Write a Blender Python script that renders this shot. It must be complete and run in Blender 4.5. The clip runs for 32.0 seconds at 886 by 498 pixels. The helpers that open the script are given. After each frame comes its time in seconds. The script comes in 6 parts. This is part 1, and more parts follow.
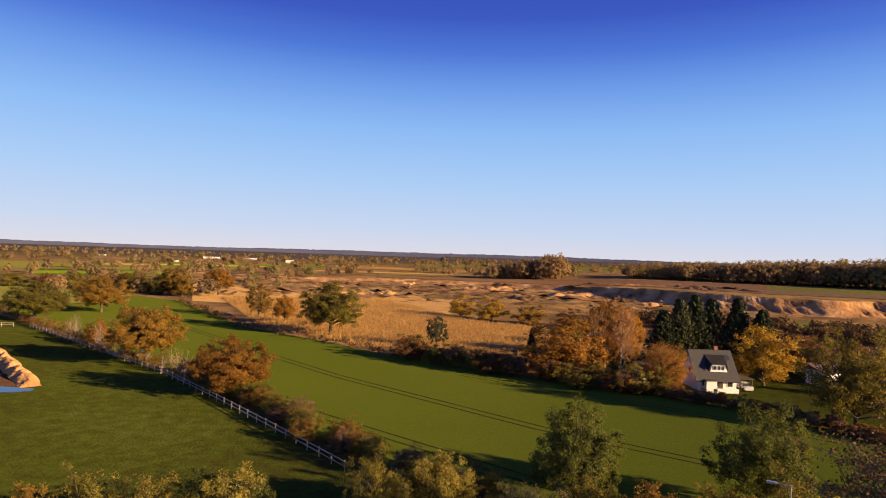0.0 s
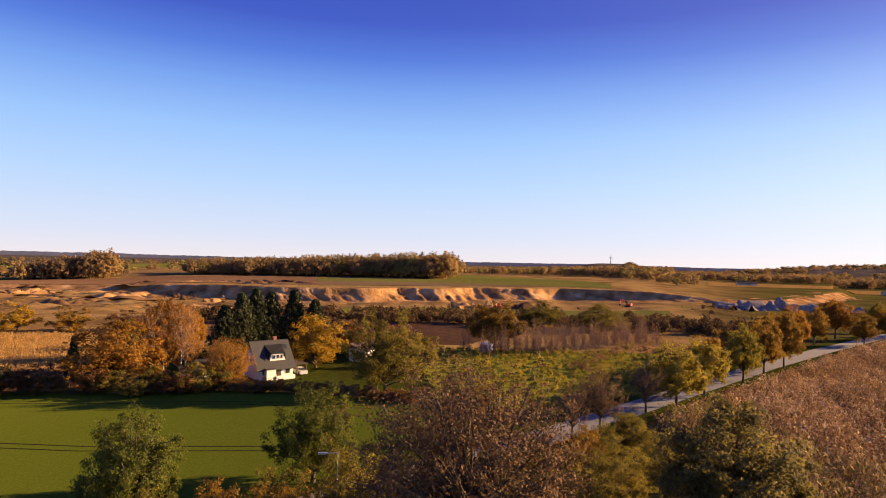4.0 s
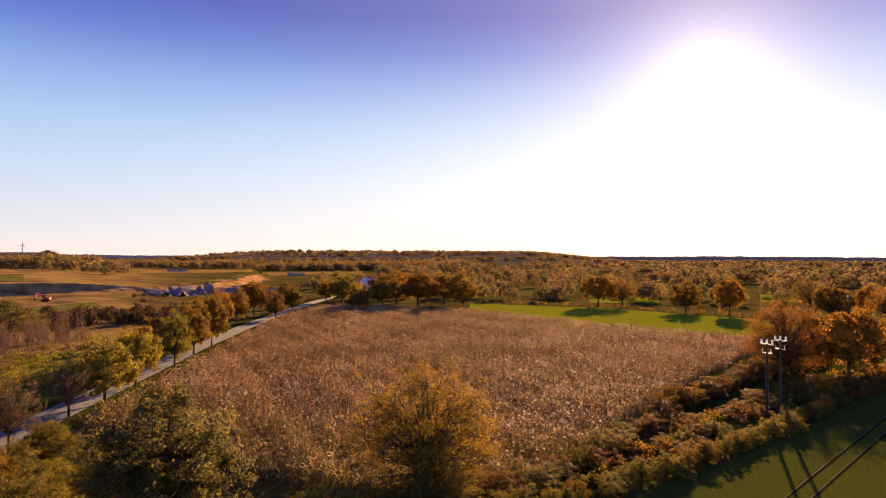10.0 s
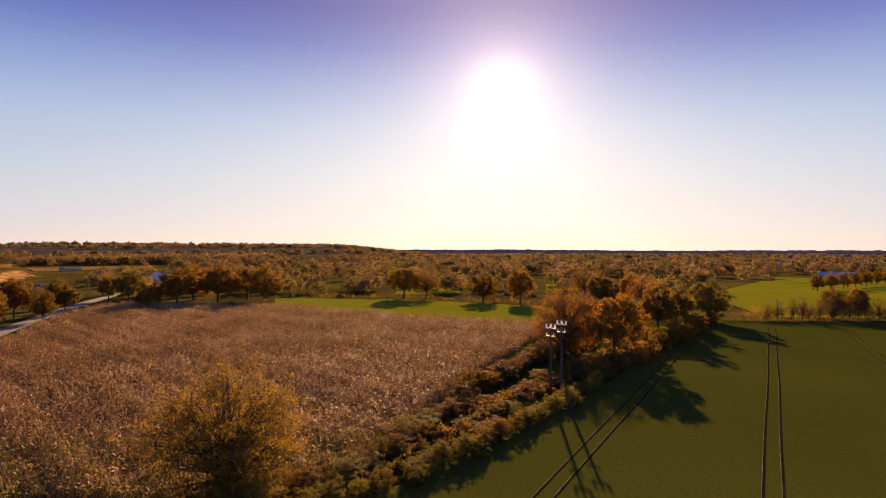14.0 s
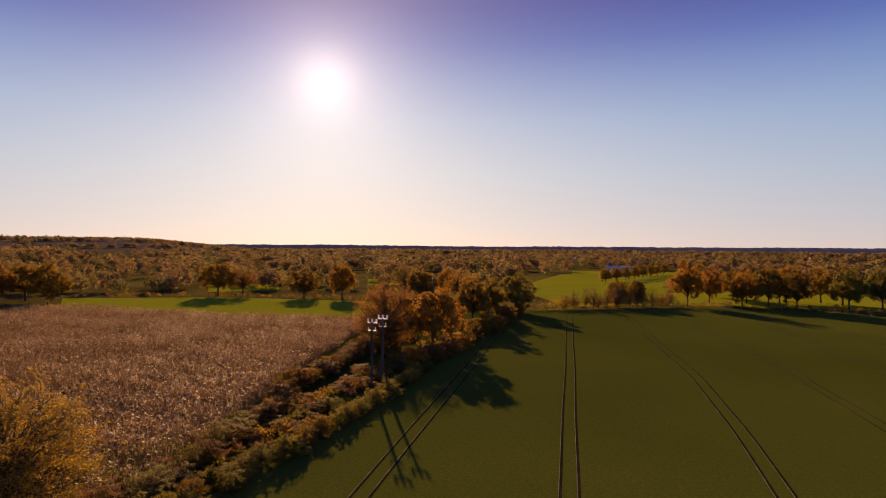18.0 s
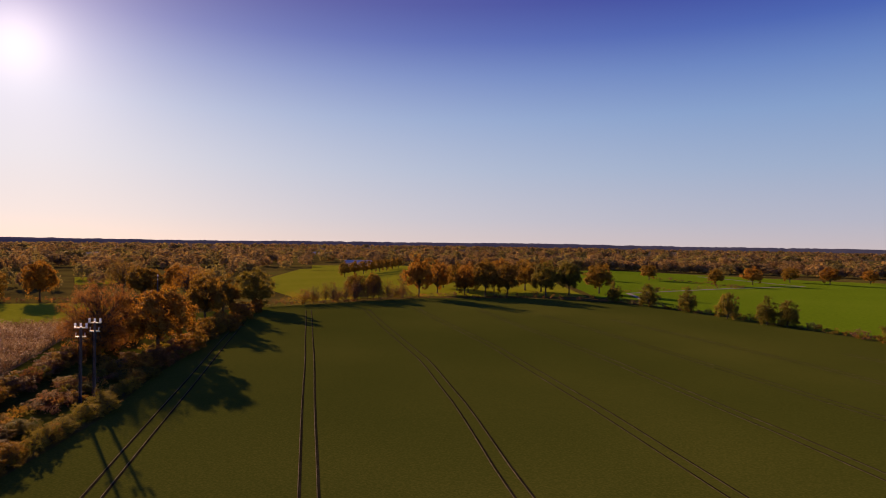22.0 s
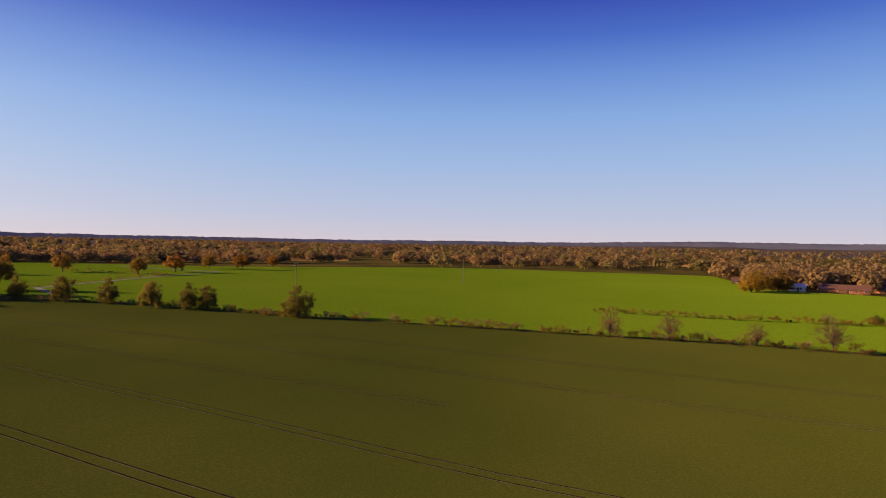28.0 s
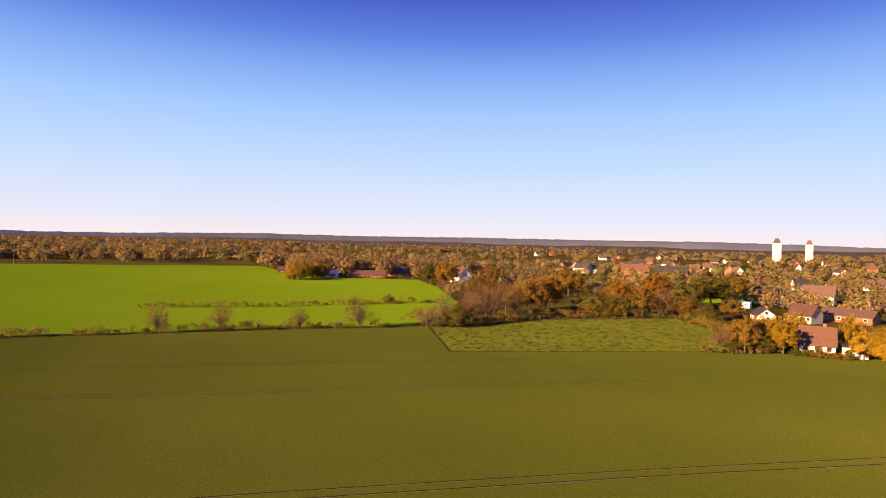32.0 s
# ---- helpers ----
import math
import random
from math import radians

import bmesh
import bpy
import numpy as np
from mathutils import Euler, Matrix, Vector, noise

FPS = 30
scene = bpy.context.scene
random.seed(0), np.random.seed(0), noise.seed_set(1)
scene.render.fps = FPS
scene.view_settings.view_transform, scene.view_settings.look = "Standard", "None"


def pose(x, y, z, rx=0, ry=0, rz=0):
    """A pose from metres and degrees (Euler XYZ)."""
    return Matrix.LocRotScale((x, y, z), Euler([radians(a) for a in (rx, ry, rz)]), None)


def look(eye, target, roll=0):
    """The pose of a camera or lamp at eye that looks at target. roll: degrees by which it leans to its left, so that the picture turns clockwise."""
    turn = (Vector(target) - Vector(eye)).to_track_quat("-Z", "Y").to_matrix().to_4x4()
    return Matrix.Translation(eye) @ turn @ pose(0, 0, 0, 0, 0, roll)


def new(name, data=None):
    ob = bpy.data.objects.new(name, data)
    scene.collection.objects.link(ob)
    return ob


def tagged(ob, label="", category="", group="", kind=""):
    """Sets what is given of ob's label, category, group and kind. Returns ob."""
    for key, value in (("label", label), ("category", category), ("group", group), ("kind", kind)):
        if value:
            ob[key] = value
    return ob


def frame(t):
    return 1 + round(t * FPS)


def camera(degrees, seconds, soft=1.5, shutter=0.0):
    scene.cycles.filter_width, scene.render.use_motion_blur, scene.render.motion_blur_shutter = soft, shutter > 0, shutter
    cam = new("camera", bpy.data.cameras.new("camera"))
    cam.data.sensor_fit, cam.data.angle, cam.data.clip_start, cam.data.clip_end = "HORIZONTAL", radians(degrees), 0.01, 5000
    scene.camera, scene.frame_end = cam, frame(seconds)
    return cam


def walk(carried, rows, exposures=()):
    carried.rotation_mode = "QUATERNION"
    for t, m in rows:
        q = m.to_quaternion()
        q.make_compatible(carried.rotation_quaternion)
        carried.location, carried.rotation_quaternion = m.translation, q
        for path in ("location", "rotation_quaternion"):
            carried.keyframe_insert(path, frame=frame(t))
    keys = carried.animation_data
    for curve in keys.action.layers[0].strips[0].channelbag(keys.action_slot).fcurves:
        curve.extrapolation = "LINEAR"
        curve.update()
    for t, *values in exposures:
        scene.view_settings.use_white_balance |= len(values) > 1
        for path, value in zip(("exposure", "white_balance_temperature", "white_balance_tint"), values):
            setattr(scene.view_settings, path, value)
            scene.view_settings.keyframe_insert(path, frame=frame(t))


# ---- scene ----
# camera: one turn on the spot, 25 m over the fields
EYE = (0.0, 0.0, 25.0)
cam = camera(72.0, 32.0, soft=1.0)
PATH = [  # seconds, tilt, lean, heading
    (0, 90.57, -1.97, -0.01), (0.5, 90.64, -1.92, -4.81), (1, 90.75, -1.85, -9.81),
    (1.5, 90.86, -1.76, -14.71), (2, 90.95, -1.69, -19.72), (2.5, 91.00, -1.64, -24.82),
    (4.5, 91.34, -1.15, -44.92), (5, 91.34, -1.09, -50.62), (5.5, 91.33, -1.01, -55.72),
    (6, 91.31, -0.92, -60.52), (6.5, 91.28, -0.83, -64.72), (7, 91.23, -0.74, -68.62),
    (7.5, 91.16, -0.64, -71.92), (8, 91.08, -0.54, -75.32), (8.5, 90.99, -0.43, -79.02),
    (9, 90.91, -0.33, -82.81), (9.5, 90.83, -0.26, -86.32), (10, 90.76, -0.21, -89.51),
    (10.5, 90.68, -0.18, -92.72), (11, 90.61, -0.18, -95.82), (11.5, 90.53, -0.18, -97.92),
    (12, 90.45, -0.19, -99.72), (12.5, 90.38, -0.19, -101.52), (13, 90.30, -0.20, -103.62),
    (13.5, 90.23, -0.22, -105.52), (14, 90.17, -0.23, -107.42), (14.5, 90.12, -0.23, -109.42),
    (16.5, 89.95, -0.43, -118.03), (17, 89.92, -0.44, -120.13), (17.5, 89.88, -0.46, -122.13),
    (18, 89.83, -0.48, -124.03), (18.5, 89.79, -0.50, -126.23), (19, 89.74, -0.52, -128.83),
    (19.5, 89.71, -0.54, -131.33), (20, 89.68, -0.57, -134.13), (20.5, 89.65, -0.60, -137.43),
    (21, 89.63, -0.65, -140.93), (21.5, 89.60, -0.69, -144.42), (22, 89.57, -0.73, -148.12),
    (22.5, 89.54, -0.76, -151.72), (23, 89.52, -0.77, -155.71), (23.5, 89.50, -0.78, -159.61),
    (24, 89.47, -0.80, -163.70), (24.5, 89.46, -0.81, -168.20), (25, 89.45, -0.83, -172.89),
    (25.5, 89.44, -0.83, -177.29), (27.5, 89.32, -0.98, -194.47), (28, 89.29, -1.01, -198.76),
    (28.5, 89.27, -1.04, -202.96), (29, 89.25, -1.08, -207.46), (29.5, 89.24, -1.12, -212.25),
    (30, 89.25, -1.17, -217.55), (30.5, 89.27, -1.22, -222.85), (31, 89.28, -1.28, -228.34),
    (31.5, 89.30, -1.33, -233.64), (32, 89.31, -1.37, -239.24),
]

walk(cam, [(t, pose(*EYE, rx, ry, rz)) for t, rx, ry, rz in PATH],
     exposures=[(0, 1.38, 6950, 14), (3.5, 1.56, 7450, 17), (6, 1.76, 8200, 18), (8, 1.76, 8700, 20), (10, 1.62, 9000, 21), (12, 1.42, 9200, 22), (16, 1.12, 9100, 23), (19, 0.90, 8600, 24), (22, 0.86, 7800, 25), (24, 0.82, 7000, 25), (27, 1.03, 7150, 23), (29.5, 1.31, 7600, 22), (32, 1.68, 8000, 21)])

# ---- sky and sun: low autumn sun, clear deep blue sky ----
SUN_A, SUN_E = radians(113.0), radians(15.0)      # clockwise from +y, above the horizon
SUN_DIR = Vector((math.sin(SUN_A) * math.cos(SUN_E), math.cos(SUN_A) * math.cos(SUN_E), math.sin(SUN_E)))


def make_world():
    w = bpy.data.worlds.new("sky")
    w.use_nodes = True
    nt = w.node_tree
    nt.nodes.clear()
    N, L = nt.nodes.new, nt.links.new
    out, bg = N("ShaderNodeOutputWorld"), N("ShaderNodeBackground")
    sky = N("ShaderNodeTexSky")
    sky.sky_type, sky.sun_disc = "NISHITA", False
    sky.sun_elevation, sky.sun_rotation = SUN_E, SUN_A
    sky.altitude, sky.air_density, sky.dust_density, sky.ozone_density = 50, 1.0, 0.6, 2.0
    geo = N("ShaderNodeTexCoord")
    sep = N("ShaderNodeSeparateXYZ")
    L(geo.outputs["Generated"], sep.inputs[0])
    ramp = N("ShaderNodeValToRGB")
    cr = ramp.color_ramp
    cr.interpolation = "LINEAR"
    stops = ((0.0, (0.69, 0.72, 0.84)), (0.04, (0.54, 0.68, 0.92)), (0.12, (0.37, 0.61, 0.97)), (0.20, (0.24, 0.50, 0.96)),
             (0.265, (0.135, 0.335, 0.86)), (0.315, (0.062, 0.185, 0.72)), (0.365, (0.034, 0.095, 0.56)), (0.46, (0.02, 0.065, 0.46)), (1.0, (0.018, 0.05, 0.36)))
    for i, (p, c) in enumerate(stops):
        e = cr.elements[i] if i < 2 else cr.elements.new(p)
        e.position, e.color = p, (*c, 1)
    L(sep.outputs["Z"], ramp.inputs[0])
    nish = N("ShaderNodeVectorMath")
    nish.operation = "SCALE"
    nish.inputs["Scale"].default_value = 0.05
    L(sky.outputs[0], nish.inputs[0])
    mix = N("ShaderNodeMix")
    mix.data_type = "RGBA"
    mix.inputs["Factor"].default_value = 0.88
    L(nish.outputs[0], mix.inputs["A"])
    L(ramp.outputs[0], mix.inputs["B"])
    # aureole round the sun
    dot = N("ShaderNodeVectorMath")
    dot.operation = "DOT_PRODUCT"
    nrm = N("ShaderNodeVectorMath")
    nrm.operation = "NORMALIZE"
    L(geo.outputs["Generated"], nrm.inputs[0])
    L(nrm.outputs[0], dot.inputs[0])
    dot.inputs[1].default_value = SUN_DIR
    mx = N("ShaderNodeMath")
    mx.operation = "MAXIMUM"
    mx.inputs[1].default_value = 0.0
    L(dot.outputs["Value"], mx.inputs[0])
    # the wide glow lies in the thick air near the horizon
    low = N("ShaderNodeMapRange")
    low.interpolation_type = "SMOOTHSTEP"
    for key, val in (("From Min", 0.10), ("From Max", 0.36), ("To Min", 1.0), ("To Max", 0.35)):
        low.inputs[key].default_value = val
    L(sep.outputs["Z"], low.inputs["Value"])
    last = mix.outputs["Result"]
    for power, col in ((3, (0.25, 0.215, 0.145)), (14, (0.12, 0.10, 0.06)), (45, (0.13, 0.115, 0.09)), (170, (0.28, 0.26, 0.24)), (900, (0.4, 0.38, 0.35))):
        pw = N("ShaderNodeMath")
        pw.operation = "POWER"
        pw.inputs[1].default_value = power
        L(mx.outputs[0], pw.inputs[0])
        sc = N("ShaderNodeVectorMath")
        sc.operation = "SCALE"
        sc.inputs[0].default_value = col
        if power < 20:
            lo = N("ShaderNodeMath")
            lo.operation = "MULTIPLY"
            L(pw.outputs[0], lo.inputs[0])
            L(low.outputs["Result"], lo.inputs[1])
            L(lo.outputs[0], sc.inputs["Scale"])
        else:
            L(pw.outputs[0], sc.inputs["Scale"])
        ad = N("ShaderNodeVectorMath")
        ad.operation = "ADD"
        L(last, ad.inputs[0])
        L(sc.outputs[0], ad.inputs[1])
        last = ad.outputs[0]
    L(last, bg.inputs["Color"])
    bg.inputs["Strength"].default_value = 0.42
    L(bg.outputs[0], out.inputs["Surface"])
    scene.world = w


make_world()
sun_data = bpy.data.lights.new("sun", "SUN")
sun_data.energy, sun_data.angle, sun_data.color = 5.0, radians(0.6), (1.0, 0.70, 0.37)
sun = new("sun", sun_data)
sun.matrix_world = look(SUN_DIR * 200, (0, 0, 0))


# ---- materials ----
def shade(name, stops, scale=1.0, rough=0.85, bump=0.0, bump_scale=None, big=0.0, big_scale=0.02, island=0.0, obj=0.0,
          trans=0.0, metal=0.0, stretch=None, spec=0.3, detail=6.0):
    """A surface: noise through colour stops, large blotches, random per piece, bump, see-through light for leaves."""
    m = bpy.data.materials.new(name)
    m.use_nodes = True
    nt = m.node_tree
    N, L = nt.nodes.new, nt.links.new
    b = nt.nodes["Principled BSDF"]
    geo = N("ShaderNodeNewGeometry")
    vec = geo.outputs["Position"]
    if stretch:
        mp = N("ShaderNodeMapping")
        mp.inputs["Scale"].default_value = stretch[:3]
        mp.inputs["Rotation"].default_value = (0, 0, stretch[3] if len(stretch) > 3 else 0)
        L(vec, mp.inputs[0])
        vec = mp.outputs[0]
    no = N("ShaderNodeTexNoise")
    no.inputs["Scale"].default_value, no.inputs["Detail"].default_value, no.inputs["Roughness"].default_value = scale, detail, 0.62
    L(vec, no.inputs["Vector"])
    fac = no.outputs["Fac"]

    def add(a, s, k):
        sub = N("ShaderNodeMath")
        sub.operation = "SUBTRACT"
        sub.inputs[1].default_value = 0.5
        L(s, sub.inputs[0])
        ma = N("ShaderNodeMath")
        ma.operation = "MULTIPLY_ADD"
        ma.inputs[1].default_value = k
        L(sub.outputs[0], ma.inputs[0])
        L(a, ma.inputs[2])
        return ma.outputs[0]

    if big:
        nb = N("ShaderNodeTexNoise")
        nb.inputs["Scale"].default_value, nb.inputs["Detail"].default_value = big_scale, 3
        L(geo.outputs["Position"], nb.inputs["Vector"])
        fac = add(fac, nb.outputs["Fac"], big)
    if island:
        fac = add(fac, geo.outputs["Random Per Island"], island)
    if obj:
        oi = N("ShaderNodeObjectInfo")
        fac = add(fac, oi.outputs["Random"], obj)
    ramp = N("ShaderNodeValToRGB")
    cr = ramp.color_ramp
    for i, (p, c) in enumerate(stops):
        e = cr.elements[i] if i < 2 else cr.elements.new(p)
        e.position, e.color = p, (*c, 1)
    L(fac, ramp.inputs[0])
    L(ramp.outputs[0], b.inputs["Base Color"])
    b.inputs["Roughness"].default_value, b.inputs["Metallic"].default_value = rough, metal
    b.inputs["Specular IOR Level"].default_value = spec
    b.inputs["Diffuse Roughness"].default_value = 0.3 if rough >= 1.0 else 0.0
    if bump:
        n2 = N("ShaderNodeTexNoise")
        n2.inputs["Scale"].default_value, n2.inputs["Detail"].default_value = bump_scale or scale * 3, 5
        L(vec, n2.inputs["Vector"])
        bp = N("ShaderNodeBump")
        bp.inputs["Strength"].default_value, bp.inputs["Distance"].default_value = 1.0, bump
        L(n2.outputs["Fac"], bp.inputs["Height"])
        L(bp.outputs[0], b.inputs["Normal"])
    if trans:
        tr = N("ShaderNodeBsdfTranslucent")
        warm = N("ShaderNodeVectorMath")      # light that has passed a leaf is warmer and more saturated
        warm.operation = "MULTIPLY"
        warm.inputs[1].default_value = (1.22, 1.10, 0.85)
        L(ramp.outputs[0], warm.inputs[0])
        L(warm.outputs[0], tr.inputs["Color"])
        mxs = N("ShaderNodeMixShader")
        mxs.inputs[0].default_value = trans
        L(b.outputs[0], mxs.inputs[1])
        L(tr.outputs[0], mxs.inputs[2])
        L(mxs.outputs[0], nt.nodes["Material Output"].inputs["Surface"])
    return m


def leafy(name, dark, mid, lite, trans=0.46):
    return shade(name, ((0.15, dark), (0.5, mid), (0.9, lite)), scale=0.45, rough=0.75, island=0.38, obj=0.3, trans=trans, spec=0.15, detail=3)


M = {}
M["crop"] = shade("young_cereal", ((0.25, (0.046, 0.062, 0.010)), (0.5, (0.068, 0.084, 0.014)), (0.8, (0.112, 0.120, 0.022))), scale=3.5, detail=9, big=0.7, big_scale=0.012, rough=1.0, spec=0.0)
M["bright_crop"] = shade("lush_young_cereal", ((0.25, (0.052, 0.075, 0.009)), (0.5, (0.074, 0.099, 0.012)), (0.8, (0.113, 0.130, 0.019))), scale=3.5, detail=9, big=0.6, big_scale=0.012, rough=1.0, spec=0.0)
M["meadow"] = shade("meadow_grass", ((0.2, (0.043, 0.036, 0.012)), (0.38, (0.043, 0.045, 0.009)), (0.55, (0.051, 0.066, 0.010)), (0.85, (0.086, 0.090, 0.019))), scale=0.5, big=0.7, big_scale=0.03, bump=0.12, bump_scale=2.5, rough=1.0, spec=0.0)
M["fresh"] = shade("fresh_green_field", ((0.2, (0.085, 0.155, 0.008)), (0.5, (0.12, 0.21, 0.012)), (0.85, (0.165, 0.245, 0.02))), scale=0.7, big=0.5, big_scale=0.01, bump=0.10, bump_scale=3.0, rough=1.0, spec=0.0)
# green grass, base colour raised to imitate its glow against the sun
M["sward"] = shade("backlit_glow_meadow", ((0.2, (0.17, 0.19, 0.014)), (0.5, (0.23, 0.255, 0.02)), (0.85, (0.29, 0.29, 0.035))), scale=0.7, big=0.5, big_scale=0.02, bump=0.10, bump_scale=3.0, rough=1.0, spec=0.0)
M["pale"] = shade("pale_far_pasture", ((0.2, (0.10, 0.10, 0.022)), (0.5, (0.15, 0.15, 0.035)), (0.85, (0.20, 0.18, 0.05))), scale=0.2, big=0.6, big_scale=0.01, bump=0.1, bump_scale=2.0, rough=1.0, spec=0.0)
M["nursery"] = shade("nursery_grass", ((0.2, (0.12, 0.12, 0.016)), (0.5, (0.19, 0.185, 0.024)), (0.85, (0.26, 0.22, 0.04))), scale=0.5, big=0.5, big_scale=0.05, bump=0.1, bump_scale=2.0, rough=1.0, spec=0.0)
M["russet"] = leafy("russet_leaf", (0.137, 0.063, 0.021), (0.285, 0.131, 0.036), (0.433, 0.217, 0.068))
M["straw"] = shade("smooth_straw_field", ((0.2, (0.29, 0.165, 0.06)), (0.5, (0.40, 0.245, 0.09)), (0.85, (0.50, 0.33, 0.13))), scale=0.25, big=0.5, big_scale=0.015, bump=0.1, bump_scale=1.5, rough=1.0, spec=0.0)
M["paddock"] = shade("rough_paddock_grass", ((0.2, (0.06, 0.07, 0.012)), (0.5, (0.09, 0.112, 0.015)), (0.85, (0.14, 0.14, 0.03))), scale=0.5, big=0.5, big_scale=0.04, bump=0.1, bump_scale=2.0, rough=1.0, spec=0.0)
M["stubble"] = shade("golden_stubble", ((0.2, (0.20, 0.11, 0.032)), (0.5, (0.32, 0.185, 0.055)), (0.85, (0.43, 0.27, 0.09))), scale=0.35, big=0.6, big_scale=0.02, bump=0.25, bump_scale=2.0, rough=1.0, spec=0.0)
M["soil"] = shade("ploughed_soil", ((0.2, (0.055, 0.03, 0.02)), (0.5, (0.09, 0.05, 0.03)), (0.85, (0.14, 0.085, 0.05))), scale=0.5, big=0.5, big_scale=0.02, bump=0.15, rough=1.0, spec=0.0)
M["redsoil"] = shade("reddish_bare_field", ((0.2, (0.12, 0.066, 0.036)), (0.5, (0.18, 0.102, 0.056)), (0.85, (0.25, 0.15, 0.085))), scale=0.2, big=0.5, big_scale=0.01, bump=0.1, rough=1.0, spec=0.0)
M["tan"] = shade("bare_tan_field", ((0.2, (0.11, 0.072, 0.038)), (0.5, (0.17, 0.115, 0.062)), (0.85, (0.24, 0.17, 0.095))), scale=0.2, big=0.5, big_scale=0.01, bump=0.1, rough=1.0, spec=0.0)
M["path"] = shade("earth_track", ((0.2, (0.05, 0.045, 0.02)), (0.5, (0.10, 0.085, 0.045)), (0.85, (0.17, 0.14, 0.085))), scale=1.2, big=0.4, big_scale=0.06, bump=0.05, rough=1.0, spec=0.0)
# rut soil coloured for low sun: pale lit edge, dark shaded groove
M["rutedge"] = shade("sunlit_rut_edge", ((0.3, (0.10, 0.09, 0.04)), (0.55, (0.20, 0.17, 0.10)), (0.8, (0.34, 0.29, 0.19))), scale=0.4, big=0.6, big_scale=0.04, rough=1.0, spec=0.0)
M["rut"] = shade("shaded_wheel_rut", ((0.25, (0.012, 0.012, 0.006)), (0.5, (0.022, 0.02, 0.011)), (0.8, (0.045, 0.04, 0.025))), scale=0.5, big=0.5, big_scale=0.05, bump=0.05, rough=1.0, spec=0.0)
M["asphalt"] = shade("asphalt", ((0.2, (0.10, 0.10, 0.105)), (0.5, (0.14, 0.14, 0.145)), (0.85, (0.19, 0.19, 0.19))), scale=1.5, big=0.4, big_scale=0.1, bump=0.01, rough=0.85)
M["sand"] = shade("bare_sand", ((0.2, (0.24, 0.125, 0.05)), (0.5, (0.42, 0.235, 0.10)), (0.85, (0.58, 0.38, 0.19))), scale=0.12, big=0.4, big_scale=0.02, bump=0.4, bump_scale=0.5, rough=1.0, spec=0.0)
M["gravel"] = shade("grey_gravel", ((0.2, (0.16, 0.13, 0.12)), (0.5, (0.24, 0.20, 0.185)), (0.85, (0.36, 0.31, 0.28))), scale=0.4, bump=0.2, bump_scale=2, big=0.4, big_scale=0.05, rough=1.0, spec=0.0)
M["corn"] = shade("dry_maize", ((0.1, (0.13, 0.064, 0.025)), (0.42, (0.31, 0.178, 0.068)), (0.70, (0.48, 0.31, 0.135)), (0.95, (0.74, 0.60, 0.41))), scale=0.35, island=0.6, big=0.7, big_scale=0.05, trans=0.22, rough=0.65, spec=0.14)
M["drygrass"] = shade("dry_gold_grass", ((0.1, (0.27, 0.15, 0.05)), (0.5, (0.43, 0.26, 0.09)), (0.9, (0.58, 0.39, 0.15))), scale=0.5, island=0.6, big=0.4, big_scale=0.03, trans=0.35, rough=0.7, spec=0.1)
M["bark"] = shade("bark", ((0.2, (0.05, 0.038, 0.026)), (0.6, (0.10, 0.08, 0.055)), (0.9, (0.16, 0.13, 0.095))), scale=3, bump=0.03, rough=0.95, stretch=(1, 1, 0.25))
M["poplarbark"] = shade("pinkish_poplar_bark", ((0.2, (0.16, 0.095, 0.07)), (0.6, (0.28, 0.17, 0.125)), (0.9, (0.40, 0.27, 0.20))), scale=3, rough=0.9, stretch=(1, 1, 0.25))
M["birchbark"] = shade("birch_bark", ((0.3, (0.08, 0.06, 0.045)), (0.5, (0.28, 0.22, 0.17)), (0.9, (0.55, 0.47, 0.38))), scale=2, bump=0.01, rough=0.8, stretch=(1, 1, 3))
M["oak"] = leafy("oak_leaf", (0.071, 0.066, 0.013), (0.148, 0.131, 0.025), (0.274, 0.211, 0.043))
M["oakbrown"] = leafy("turning_oak_leaf", (0.097, 0.066, 0.014), (0.217, 0.135, 0.025), (0.365, 0.217, 0.040))
M["orange"] = leafy("orange_leaf", (0.131, 0.064, 0.013), (0.268, 0.137, 0.024), (0.433, 0.228, 0.041))
M["yellow"] = leafy("yellow_leaf", (0.175, 0.112, 0.015), (0.35, 0.225, 0.027), (0.53, 0.34, 0.045))
M["rust"] = leafy("rust_leaf", (0.091, 0.048, 0.022), (0.177, 0.089, 0.035), (0.296, 0.154, 0.057))
M["green"] = leafy("green_leaf", (0.051, 0.066, 0.011), (0.103, 0.120, 0.023), (0.182, 0.188, 0.046))
M["lime"] = leafy("pale_lime_leaf", (0.114, 0.105, 0.018), (0.228, 0.194, 0.034), (0.365, 0.296, 0.057))
M["grey"] = leafy("grey_willow_leaf", (0.085, 0.080, 0.027), (0.171, 0.148, 0.051), (0.285, 0.239, 0.103))
M["conifer"] = leafy("conifer_needle", (0.014, 0.022, 0.010), (0.032, 0.042, 0.018), (0.07, 0.075, 0.03), trans=0.1)
M["tuft"] = leafy("rough_grass_tuft", (0.060, 0.072, 0.013), (0.092, 0.112, 0.017), (0.14, 0.145, 0.03), trans=0.3)
M["twig"] = leafy("bare_twig", (0.085, 0.050, 0.026), (0.17, 0.100, 0.050), (0.27, 0.165, 0.09), trans=0.25)
